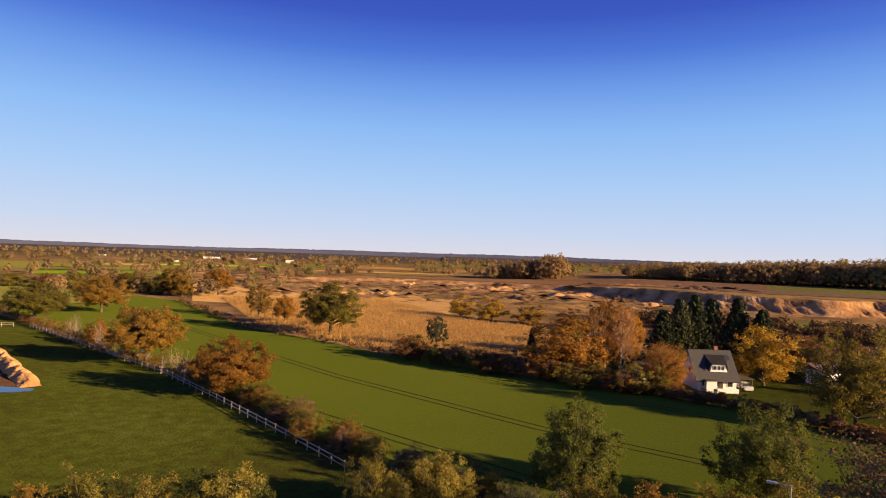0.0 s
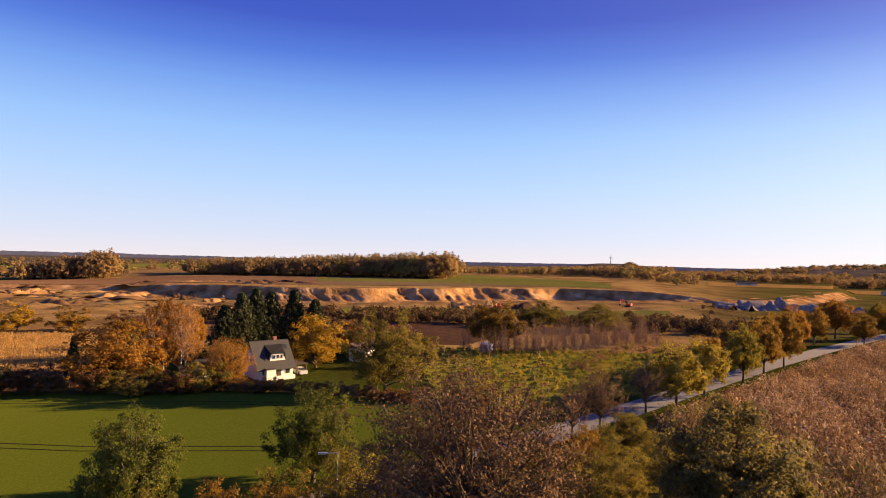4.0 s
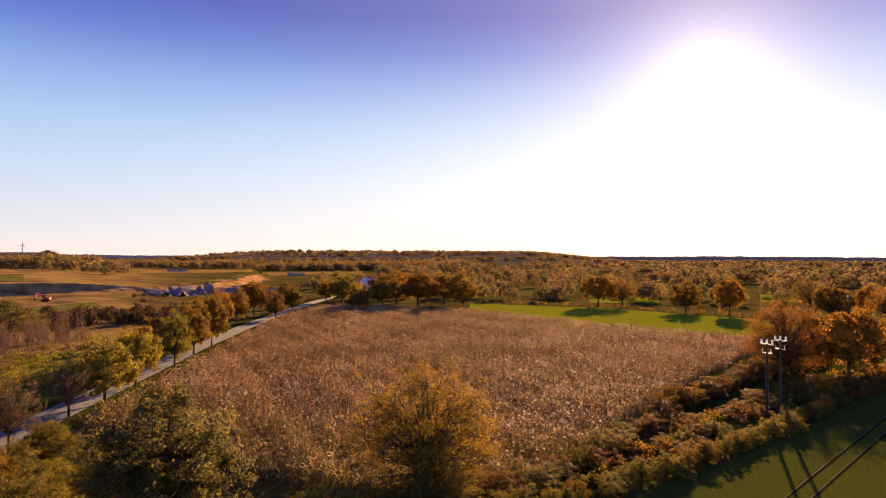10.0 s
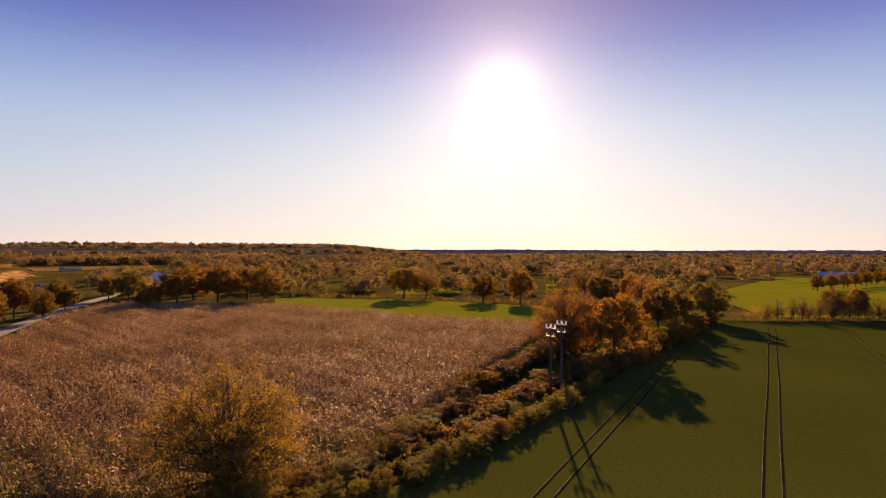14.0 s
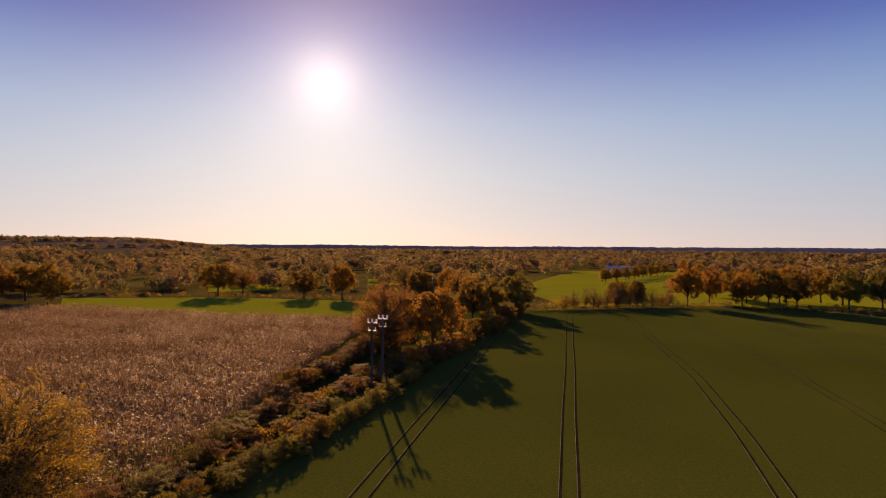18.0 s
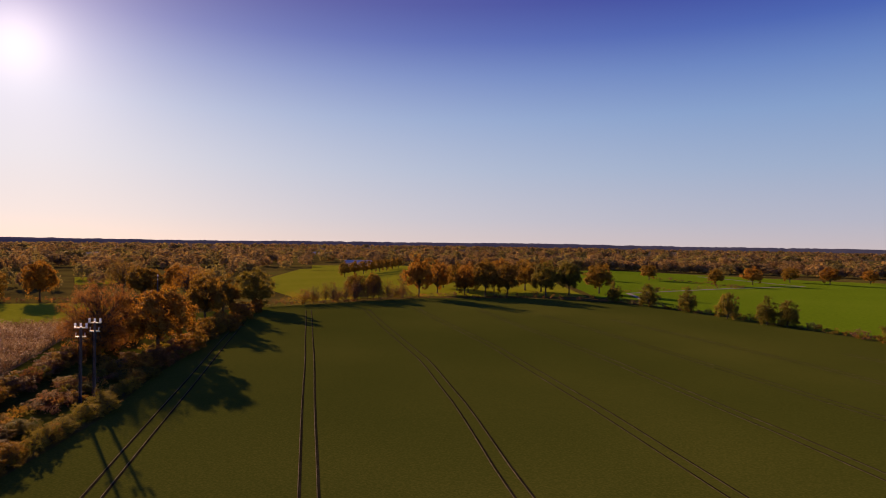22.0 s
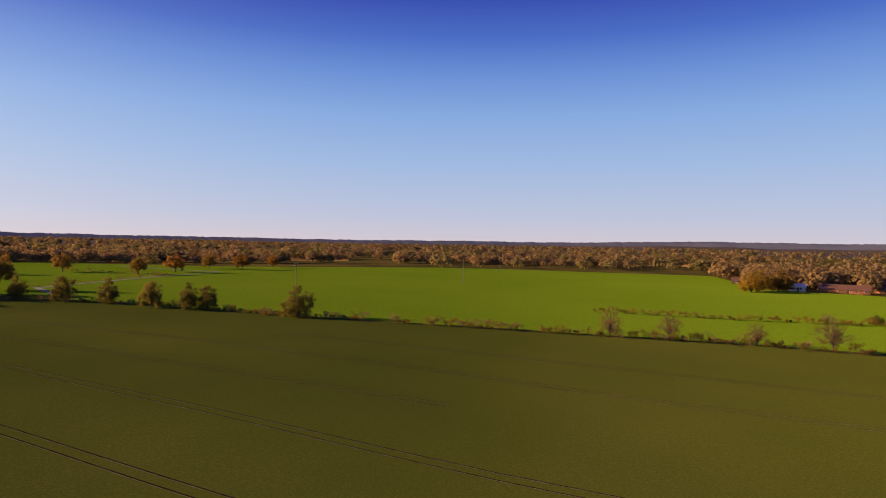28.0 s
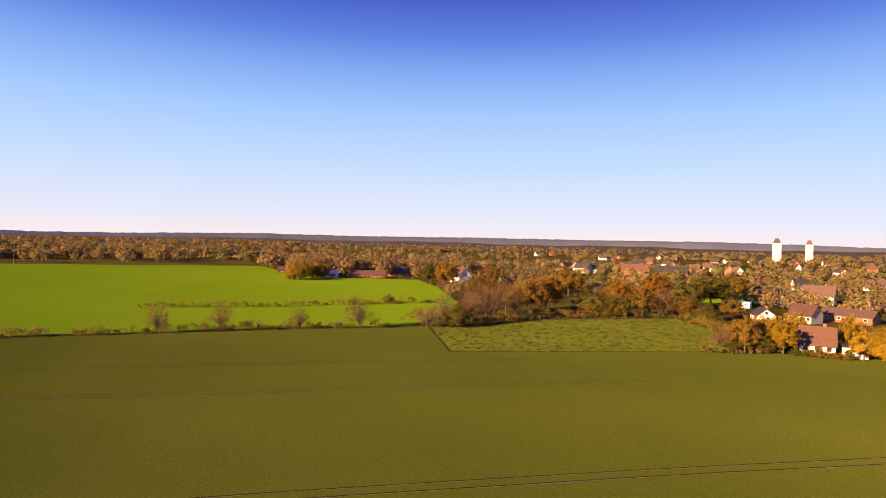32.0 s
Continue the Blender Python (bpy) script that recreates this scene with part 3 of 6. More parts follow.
def make_ground():
    rs = np.concatenate([[0, 8, 16, 30, 50, 80, 120, 160, 200, 240, 270], np.arange(284, 360, 3.5), np.arange(360, 540, 2.1), np.arange(540, 610, 3.5), np.arange(610, 900, 20), np.geomspace(900, 4900, 40)])
    an = np.radians(np.concatenate([np.arange(-26, 10, 0.32), np.arange(10, 58, 0.2), np.arange(58, 76, 0.32), np.arange(76, 334, 1.2)]))
    R, A = np.meshgrid(rs[1:], an, indexing="ij")
    x, y = R * np.sin(A), R * np.cos(A)
    v = np.concatenate([[[0, 0, 0]], np.stack([x, y, rise(x, y)], -1).reshape(-1, 3)])
    na, nr = len(an), len(rs) - 1
    i, j = np.meshgrid(np.arange(nr - 1), np.arange(na), indexing="ij")
    q = np.stack([1 + i * na + j, 1 + (i + 1) * na + j, 1 + (i + 1) * na + (j + 1) % na, 1 + i * na + (j + 1) % na], -1).reshape(-1, 4)
    q = q[:, ::-1]
    jj = np.arange(na)
    core = np.stack([np.zeros(na, int), 1 + (jj + 1) % na, 1 + jj, 1 + jj], -1)
    me = mesh_of("ground", v, q, None, True)
    inner = mesh_of("ground_core", v[:na + 1], core[:, :3], M["meadow"])
    bm = bmesh.new()
    bm.from_mesh(me)
    bm.from_mesh(inner)
    bmesh.ops.remove_doubles(bm, verts=[u for u in bm.verts if u.co.length < 12], dist=0.001)
    bm.normal_update()
    bm.to_mesh(me)
    bm.free()
    bpy.data.meshes.remove(inner)
    # how sandy each place is
    co = np.zeros(len(me.vertices) * 3, np.float32)
    me.vertices.foreach_get("co", co)
    co = co.reshape(-1, 3)
    a, d = np.degrees(np.arctan2(co[:, 0], co[:, 1])), np.hypot(co[:, 0], co[:, 1])
    dz = np.hypot(rise(co[:, 0] + 2, co[:, 1]) - co[:, 2], rise(co[:, 0], co[:, 1] + 2) - co[:, 2]) / 2
    out = edge_distance(co[:, 0], co[:, 1], PIT_EDGE)
    zone = (a > -22) & (a < 74) & (d > 330) & (d < 760)
    # less sand colour at 15 to 30 degrees stands in for shade on the cliffs
    sandy = np.clip(zone * (0.16 + np.where(a < 15, 0.14, np.where(a < 30, 0.2, 0.26)) * (out < 22)) + zone * (out < 30) * np.clip((dz - 0.06) * 4, 0, 0.6) * np.where(a < 15, 0.4, 1) + 0.16 * zone * (a < 18), 0, 1)
    dry = np.clip(step(d, 90, 170) * step(a, -60, -45) * (1 - step(a, 58, 70)) * (1 - 0.5 * step(d, 900, 1500)), 0, 1)
    ad = me.attributes.new("dry", "FLOAT", "POINT")
    ad.data.foreach_set("value", dry.astype(np.float32))
    aw = me.attributes.new("wooded", "FLOAT", "POINT")
    aw.data.foreach_set("value", step(d, 1400, 2100).astype(np.float32))
    at = me.attributes.new("sandy", "FLOAT", "POINT")
    at.data.foreach_set("value", sandy.astype(np.float32))
    me.materials.append(ground_material())
    return tagged(new("ground", me), "rough grassland, bare sand pit and wooded plain", "ground", kind="structure")


def ground_material():
    m = bpy.data.materials.new("open_country")
    m.use_nodes = True
    nt = m.node_tree
    N, L = nt.nodes.new, nt.links.new
    b = nt.nodes["Principled BSDF"]
    geo = N("ShaderNodeNewGeometry")

    def noise(scale, detail=5):
        n = N("ShaderNodeTexNoise")
        n.inputs["Scale"].default_value, n.inputs["Detail"].default_value = scale, detail
        L(geo.outputs["Position"], n.inputs["Vector"])
        return n.outputs["Fac"]

    def ramp(fac, stops):
        r = N("ShaderNodeValToRGB")
        for i, (p, c) in enumerate(stops):
            e = r.color_ramp.elements[i] if i < 2 else r.color_ramp.elements.new(p)
            e.position, e.color = p, (*c, 1)
        L(fac, r.inputs[0])
        return r.outputs[0]

    moist = ramp(noise(0.02, 8), ((0.3, (0.045, 0.040, 0.014)), (0.46, (0.075, 0.064, 0.020)), (0.6, (0.10, 0.088, 0.024)), (0.75, (0.08, 0.10, 0.018))))
    grass = ramp(noise(0.03, 8), ((0.3, (0.11, 0.070, 0.030)), (0.46, (0.21, 0.13, 0.052)), (0.58, (0.30, 0.19, 0.075)), (0.75, (0.19, 0.155, 0.045))))
    sand = ramp(noise(0.09, 8), ((0.3, (0.12, 0.062, 0.032)), (0.45, (0.28, 0.15, 0.065)), (0.6, (0.43, 0.255, 0.115)), (0.75, (0.56, 0.38, 0.21))))
    at = N("ShaderNodeAttribute")
    at.attribute_name = "sandy"
    ad = N("ShaderNodeMath")
    ad.operation = "MULTIPLY_ADD"
    ad.inputs[1].default_value, ad.inputs[2].default_value = 0.9, -0.45
    L(noise(0.045, 7), ad.inputs[0])
    sm = N("ShaderNodeMath")
    sm.operation = "ADD"
    L(at.outputs["Fac"], sm.inputs[0])
    L(ad.outputs[0], sm.inputs[1])
    mask = ramp(sm.outputs[0], ((0.46, (0, 0, 0)), (0.58, (1, 1, 1))))
    mx = N("ShaderNodeMix")
    mx.data_type = "RGBA"
    L(mask, mx.inputs["Factor"])
    dry = N("ShaderNodeAttribute")
    dry.attribute_name = "dry"
    dm = N("ShaderNodeMix")
    dm.data_type = "RGBA"
    L(dry.outputs["Fac"], dm.inputs["Factor"])
    L(moist, dm.inputs["A"])
    L(grass, dm.inputs["B"])
    # far woodland brown, greyed so the colour carries some distance haze
    wood = ramp(noise(0.02, 8), ((0.35, (0.06, 0.052, 0.05)), (0.5, (0.085, 0.072, 0.064)), (0.65, (0.12, 0.10, 0.075))))
    wat = N("ShaderNodeAttribute")
    wat.attribute_name = "wooded"
    wm = N("ShaderNodeMix")
    wm.data_type = "RGBA"
    L(wat.outputs["Fac"], wm.inputs["Factor"])
    L(dm.outputs["Result"], wm.inputs["A"])
    L(wood, wm.inputs["B"])
    L(wm.outputs["Result"], mx.inputs["A"])
    L(sand, mx.inputs["B"])
    L(mx.outputs["Result"], b.inputs["Base Color"])
    b.inputs["Roughness"].default_value = 0.95
    b.inputs["Specular IOR Level"].default_value = 0.0
    bp = N("ShaderNodeBump")
    bp.inputs["Distance"].default_value = 0.6
    L(noise(0.6, 6), bp.inputs["Height"])
    L(bp.outputs[0], b.inputs["Normal"])
    return m


make_ground()


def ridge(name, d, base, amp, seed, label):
    """A far wooded ridge round the whole horizon, with haze painted into its colour."""
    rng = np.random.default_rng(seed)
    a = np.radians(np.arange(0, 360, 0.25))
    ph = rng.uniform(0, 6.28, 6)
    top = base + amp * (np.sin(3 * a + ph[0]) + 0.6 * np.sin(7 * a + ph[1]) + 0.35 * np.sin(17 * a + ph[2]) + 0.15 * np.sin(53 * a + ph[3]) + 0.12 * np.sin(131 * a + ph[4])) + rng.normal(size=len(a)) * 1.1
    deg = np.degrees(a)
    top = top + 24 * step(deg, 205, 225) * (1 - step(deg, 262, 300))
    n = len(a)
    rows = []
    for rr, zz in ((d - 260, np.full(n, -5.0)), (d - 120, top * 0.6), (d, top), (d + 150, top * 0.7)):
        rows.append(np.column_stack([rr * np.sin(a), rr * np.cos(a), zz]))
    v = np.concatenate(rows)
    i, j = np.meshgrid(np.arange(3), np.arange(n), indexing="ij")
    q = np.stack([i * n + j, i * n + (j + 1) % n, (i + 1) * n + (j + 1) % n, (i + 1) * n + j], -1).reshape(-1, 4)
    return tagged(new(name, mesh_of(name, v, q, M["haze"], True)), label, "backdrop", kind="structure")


ridge("backdrop_ridge", 4650, 33, 5, 3, "far wooded ridge on the horizon, blue-grey haze painted in")

# ---- fields, roads and tracks ----
HEDGE_W = [(-150, 208), (-118, 180), (-77, 142), (-53, 121), (-34, 100), (-20, 84), (-8, 72), (4, 60)]
HEDGE_N = [(-119, 278), (-63, 195), (-30, 167), (-10, 147), (9, 134), (25, 122), (44, 113), (57, 100), (66, 86)]
CROP_N = [(p[0] + 1, p[1] + 1) for p in HEDGE_W] + [(20, 50), (70, 56)] + HEDGE_N[::-1] + [(-150, 300), (-170, 240)]
sheet("field_crop_north", CROP_N, 0.06, "bright_crop", "green field of young winter cereal with wheel tracks", "field")
MEADOW_W = [(-300, 60), (-8, 52)] + [(p[0] - 1, p[1] - 1) for p in HEDGE_W[::-1]] + [(-260, 240)]
sheet("field_meadow_west", MEADOW_W, 0.05, "meadow", "grazed meadow, partly worn, beside a fence", "field")
STUBBLE = [(-60, 200), (-28, 170), (-6, 150), (14, 136), (34, 138), (38, 215), (10, 235), (-30, 330), (-110, 305)]
sheet("field_stubble", STUBBLE, 0.05, "stubble", "golden dry maize stubble field", "field")
sheet("field_garden", [(30, 126), (46, 115), (58, 102), (68, 92), (100, 112), (92, 150), (40, 170)], 0.04, "meadow", "lawn and rough grass of the garden", "garden")
sheet("field_soil", [(56, 196), (69, 218), (84, 262), (120, 236), (168, 192), (174, 175), (150, 150), (124, 139), (100, 158), (80, 172)], 0.05, "soil", "dark reddish ploughed field", "field")
ORCHARD = [(72, 88), (80, 66), (118, 70), (160, 76), (170, 92), (150, 104), (110, 140), (92, 120)]
sheet("field_nursery", ORCHARD, 0.05, "nursery", "grassy tree nursery ground", "field")
CORN = [(88, 53), (70, 26), (63, 6), (67, -8), (78, -17), (109, -38), (144, -66), (181, -95), (214, -56), (270, -14), (300, 58), (257, 66), (213, 64), (165, 60), (120, 56)]
sheet("field_corn", CORN, 0.04, "path", "bare soil under the standing maize", "field")
CLEARING = [(255, -8), (330, -12), (302, -78), (236, -138), (186, -104), (214, -60)]
sheet("field_clearing", CLEARING, 0.06, "sward", "green meadow strip with tree shadows, backlit glow painted in", "field")
sheet("verge_maize", [(56, 2), (63, 4), (67, -8), (78, -17), (109, -38), (144, -66), (181, -95), (186, -160), (182, -160), (158, -132), (130, -97), (105, -66), (86, -46), (75, -31), (64, -16)], 0.045, "meadow", "rough grass between hedge and maize", "verge")
HEDGE_E = [(58, -4), (64, -16), (75, -31), (86, -46), (105, -66), (130, -97), (158, -132), (182, -160)]
FAR_EDGE = [(182, -162), (157, -233), (116, -267), (76, -272), (34, -245), (3, -219), (-19, -199), (-69, -162), (-96, -141), (-124, -120), (-143, -101)]
CROP_S = [(52, 0)] + [(p[0] - 1, p[1] - 1) for p in HEDGE_E] + FAR_EDGE + [(-152, -95), (-120, -69), (-157, -21), (-168, -2), (-174, 18), (-190, 50), (-60, 50), (-10, 40), (30, 16)]
sheet("field_crop_south", CROP_S, 0.06, "crop", "wide dark green field of young cereal with tramlines", "field")
FRESH = [(90, -286), (34, -248), (3, -222), (-19, -202), (-69, -165), (-96, -144), (-124, -123), (-150, -100), (-205, -112), (-290, -176), (-330, -215), (-296, -280), (-375, -407), (-207, -548), (8, -560), (200, -640), (215, -520)]
sheet("field_fresh_south", FRESH, 0.05, "fresh", "bright green field beyond the hedgerow", "field")
FRESH_E = [(186, -190), (170, -236), (125, -275), (98, -292), (215, -500), (330, -560), (420, -420), (330, -300), (240, -220)]
sheet("field_fresh_east", FRESH_E, 0.05, "sward", "green pasture behind the oaks, backlit glow painted in", "field")
PADDOCK = [(-121, -69), (-152, -94), (-158, -86), (-190, -73), (-224, -38), (-180, -10), (-160, -18)]
sheet("field_paddock", PADDOCK, 0.07, "paddock", "tussocky rough paddock", "field")
ROAD = [(-160, 44), (-60, 50), (0, 54), (30, 56), (55, 57.5), (75, 59.5), (100, 62), (130, 65), (165, 68.5), (213, 71.5), (280, 74), (340, 73), (460, 66)]
band("verge", ROAD, 13, 0.08, "meadow", "grassy road verge", "verge")
band("road", ROAD, 6.0, 0.13, "asphalt", "narrow grey asphalt country road", "road")


def ruts(bends):
    """Two wheel ruts, shade painted dark, each with a painted sunlit edge; bends are places along (1, -1) and across
    it.
    """
    b = np.array(bends, float)
    u = np.linspace(b[0, 0], b[-1, 0], 26)
    for off in (-0.95, 0.95):
        q = np.interp(u, b[:, 0], b[:, 1]) + off + 0.06 * np.sin(u * 0.09 + b[0, 1])
        line = np.stack([(q + u) / math.sqrt(2), (q - u) / math.sqrt(2)], 1)
        band("wheel_track", line, 0.24, 0.085, "rut", "bare wheel rut in the crop, its shade painted dark", "track")
        band("rut_edge", line + (0.14, 0.14), 0.08, 0.10, "rutedge", "pale strip painted as the sunlit edge of a wheel rut", "track")


ruts([(54, 19.5), (95, 19.0), (236, 17.3)])
ruts([(30, -0.6), (60, -1.0), (145, -2.3), (230, -3.2)])
ruts([(0, -20), (60, -21.9), (90, -24.6), (126, -26.2), (208, -24.3), (232, -24.5)])
ruts([(-30, -41), (46, -42.6), (85, -44.7), (143, -46.6), (222, -43.8), (236, -43.8)])
ruts([(-72, -57), (-43, -59), (2, -60.6), (27, -60.8), (70, -64), (127, -66.6), (226, -66.8)])
ruts([(40, -83.5), (93, -84.8), (161, -85.5), (205, -85)])
ruts([(-70, -100), (-26, -101.9), (20, -102.6), (53, -105), (110, -107), (190, -104)])
ruts([(-60, -122), (-25, -124), (40, -126), (120, -127)])


def rut_line(line, gap=1.9):
    p = np.array(line, float)
    d = np.gradient(p, axis=0)
    d /= np.linalg.norm(d, axis=1)[:, None]
    nrm = np.stack([-d[:, 1], d[:, 0]], 1)
    for sgn in (-1, 1):
        band("wheel_track", p + nrm * sgn * gap / 2, 0.26, 0.085, "rut", "bare wheel rut in the crop, its shade painted dark", "track")


rut_line([(-41, 118), (-35, 109), (-18, 93), (1, 77), (14, 66), (22, 57)])
rut_line([(-80, 190), (-41, 145), (-20, 122), (15, 90), (45, 69)])
rut_line([(5, 128), (20, 118), (40, 104), (58, 88)])



def drape(name, a0, a1, near0, near1, far0, far1, material, label, lift=0.25, category="field"):
    """A far field that follows the ground: clockwise degrees from +y; near and far edge distances at either end."""
    na, nd = 26, 10
    A, T = np.meshgrid(np.linspace(0, 1, na), np.linspace(0, 1, nd), indexing="ij")
    lo, hi = near0 + (near1 - near0) * A, far0 + (far1 - far0) * A
    d, a = lo + (hi - lo) * T, np.radians(a0 + (a1 - a0) * A)
    x, y = d * np.sin(a), d * np.cos(a)
    v = np.stack([x, y, rise(x, y) + lift], -1).reshape(-1, 3)
    i, j = np.meshgrid(np.arange(na - 1), np.arange(nd - 1), indexing="ij")
    q = np.stack([i * nd + j, i * nd + j + 1, (i + 1) * nd + j + 1, (i + 1) * nd + j], -1).reshape(-1, 4)[:, ::-1]
    return tagged(new(name, mesh_of(name, v, q, M[material], True)), label, category, kind="structure")


drape("field_plateau_soil", 17.5, 28.5, 520, 490, 640, 636, "redsoil", "reddish brown ploughed field on the plateau", 0.22)
drape("field_plateau_brown", 28, 52, 490, 560, 575, 575, "tan", "brown bare strip on the plateau")
drape("field_plateau_green", 28, 40, 575, 575, 630, 640, "pale", "pale green strip on the plateau")
drape("field_plateau_green_far", 40, 55, 575, 560, 900, 640, "pale", "pale green field sloping behind the cliffs")
drape("field_north_straw", -22.2, 1, 301, 242, 425, 365, "straw", "smooth golden straw field behind the tall dry grass", 0.12)
drape("field_north_brown", -6, 18, 590, 530, 640, 640, "redsoil", "brown field on the plateau edge")
for a0, a1, d0, d1, mt, txt in ((-12, 1, 705, 745, "straw", "pale straw strip between far hedges"), (-29, -16, 800, 850, "straw", "pale straw strip between far hedges"), (3, 11, 780, 815, "stubble", "golden strip before the far wood"),
                                (-25, -11, 880, 960, "fresh", "fresh green strip in the distance"), (-6, 5, 655, 690, "pale", "pale green strip in the distance"), (-34, -24, 560, 620, "fresh", "fresh green pasture between far trees"),
                                (163, 172, 780, 850, "stubble", "brownish strip among far trees"), (196, 206, 820, 900, "sward", "pale green strip among far trees"), (231, 240, 760, 830, "sward", "pale green strip among far trees")):
    drape("field_far", a0, a1, d0, d0 + 8, d1, d1 + 12, mt, txt, 0.3)
drape("field_far_straw", -10, 4, 900, 860, 1050, 960, "stubble", "pale straw strip in the distance")
drape("field_far_green_north", -38, -18, 640, 700, 900, 950, "pale", "pale green pasture in the distance")
drape("field_far_tan_north", -30, -8, 1150, 1100, 1350, 1300, "tan", "pale bare field in the distance")
drape("field_far_pale_north", -2, 16, 1200, 1100, 1500, 1500, "pale", "pale green field in the distance")
drape("field_northwest_green", -42, -27, 260, 300, 420, 480, "pale", "rough green pasture beyond the oaks")
drape("field_east_straw", 63, 82, 800, 900, 1000, 1050, "stubble", "pale straw field below the wooded hill")
drape("field_east_green", 103, 109, 345, 350, 420, 400, "sward", "small meadow between trees, backlit glow painted in")
drape("field_southeast_green", 117, 122, 390, 400, 470, 460, "sward", "small meadow between trees, backlit glow painted in")
drape("field_southeast_far", 136, 150, 560, 600, 680, 700, "sward", "strip of pasture in the distance, backlit glow painted in")
drape("field_south_straw", 176, 190, 700, 720, 800, 820, "stubble", "brownish field behind the trees")
drape("field_southwest_pale", 214, 226, 760, 780, 860, 880, "stubble", "pale field among far hedges")
drape("field_pit_grass", 22, 60, 296, 300, 370, 405, "pale", "yellow-green grassy floor before the cliffs")
drape("field_village_green", 262, 268, 300, 310, 370, 380, "fresh", "green lawn between village gardens")
drape("field_paddock_back", 252, 258, 252, 262, 300, 310, "meadow", "small meadow behind the trees")

# ---- tree kinds ----
tree_kind("near_a", 3, 42000, 0.21, 0.072, arms=84, twigs=3)
tree_kind("near_b", 8, 42000, 0.21, 0.070, arms=90, twigs=3, lo=0.2)
tree_kind("near_c", 12, 30000, 0.21, 0.076, arms=76, twigs=3, lo=0.1, lumps=1.7)
tree_kind("near_thin", 33, 44000, 0.13, 0.055, arms=150, twigs=4, fork=2, lo=0.12, fill=0.1)
tree_kind("near_half", 36, 36000, 0.14, 0.050, arms=120, twigs=4, fork=2, lo=0.14, fill=0.2)
tree_kind("oak_a", 4, 15000, 0.36, 0.085, arms=60, light=True)
tree_kind("oak_b", 9, 15000, 0.36, 0.085, arms=66, light=True, lumps=1.5)
tree_kind("oak_c", 15, 13000, 0.36, 0.090, arms=54, lo=0.18, light=True, lumps=1.8)
tree_kind("round", 18, 11000, 0.36, 0.10, arms=56, lo=0.03, light=True)
tree_kind("round_b", 19, 11000, 0.36, 0.10, arms=56, lo=0.05, light=True, lumps=1.5)
tree_kind("tall_a", 21, 9000, 0.30, 0.075, arms=56, lo=0.12, light=True, lumps=1.6)
tree_kind("thin_a", 34, 6500, 0.20, 0.06, arms=64, twigs=3, fork=2, lo=0.22)
tree_kind("thin_b", 39, 3800, 0.20, 0.06, arms=48, twigs=3, fork=2, lo=0.2)
tree_kind("bare", 41, 5200, 0.18, 0.06, arms=52, twigs=3, fork=2, lo=0.1)
tree_kind("slim", 43, 900, 0.22, 0.05, arms=30, twigs=2, lo=0.08)
tree_kind("bush_a", 45, 6000, 0.46, 0.10, arms=34, lo=0.02, light=True, lumps=1.6)
tree_kind("bush_b", 51, 6000, 0.46, 0.10, arms=38, lo=0.02, light=True, lumps=1.6)
tree_kind("bush_c", 57, 5400, 0.46, 0.11, arms=32, lo=0.01, light=True, lumps=1.9)
for k, sd in (("fine_a", 71), ("fine_b", 75), ("fine_c", 79)):
    tree_kind(k, sd, 12000, 0.26, 0.085, arms=54, twigs=3, lo=0.01, lumps=1.7)
conifer_kind("spruce_a", 5, 7000, 0.40)
conifer_kind("spruce_b", 6, 7000, 0.40)
# ---- trees of the meadow and north field ----
OAKL, TURN = "broad oak with dull green leaves", "broad oak with leaves turning brown and gold"
tree("near_a", -61, 127, 12.2, 14.5, "oakbrown", "broad golden-brown oak in the hedge by the meadow fence", 20)
tree("near_b", -35, 103, 9.6, 12.8, "orange", "broad orange-brown oak in the hedge by the fence", 70)
tree("near_b", -33, 183, 15.2, 18.5, "oak", "large dark green oak at the field edge", 10)
tree("tall_a", -66, 221, 12.4, 10.3, "oakbrown", "small oak with thinning yellow-green leaves")
tree("oak_c", -53, 207, 9.2, 8.6, "orange", "small round orange-brown tree")
tree("near_b", -127, 191, 12, 19, "oak", OAKL + " by the fence", 120)
tree("near_b", -123, 221, 13, 18, "oakbrown", TURN, 45)
tree("tall_a", -1, 166, 8.4, 6.8, "conifer", "small dark evergreen tree in the hedge")
tree("round_b", 26.5, 130, 12.4, 17.5, "orange", "broad tree with orange autumn leaves", 30)
for x, y, h, w, k in ((34.5, 135, 14.5, 8, "thin_a"), (37, 137, 16.5, 9, "tall_a"), (40, 135, 15.5, 8, "thin_a"), (42.5, 140, 14.5, 9, "tall_a")):
    tree(k, x, y, h, w, "orange" if k == "tall_a" else "russet", "slender birch with white bark and thin gold leaves", x * 37, bark="birchbark", group="birches by the garden")
tree("near_thin", 44, 119, 8.8, 9.5, "orange", "small tree with sparse orange leaves", 50)
for x, y, h in ((53.5, 147, 14), (58, 148, 17), (62.5, 150, 18), (67, 151, 17), (72.5, 149, 17.5), (77, 146, 15)):
    tree("spruce_a" if int(x) % 2 else "spruce_b", x, y, h, 11.5, "conifer", "dark spruce behind the white house", x * 50, group="spruces behind the house")
tree("round_b", 68, 128, 12.2, 13.6, "yellow", "round tree with yellow and orange leaves", 200)
tree("near_c", 65.5, 95.5, 14.8, 14.8, "oak", "large dark oak standing at the field corner", 150)
tree("near_c", 14, 61, 10.4, 9.6, "green", "young green oak at the field edge", 100)
tree("near_c", 33, 62, 10.6, 9.6, "green", "young oak with yellowing leaves", 10)
tree("near_thin", 31, 34, 17, 18, "twig", "large nearly bare oak with rust-brown leaves", 40)
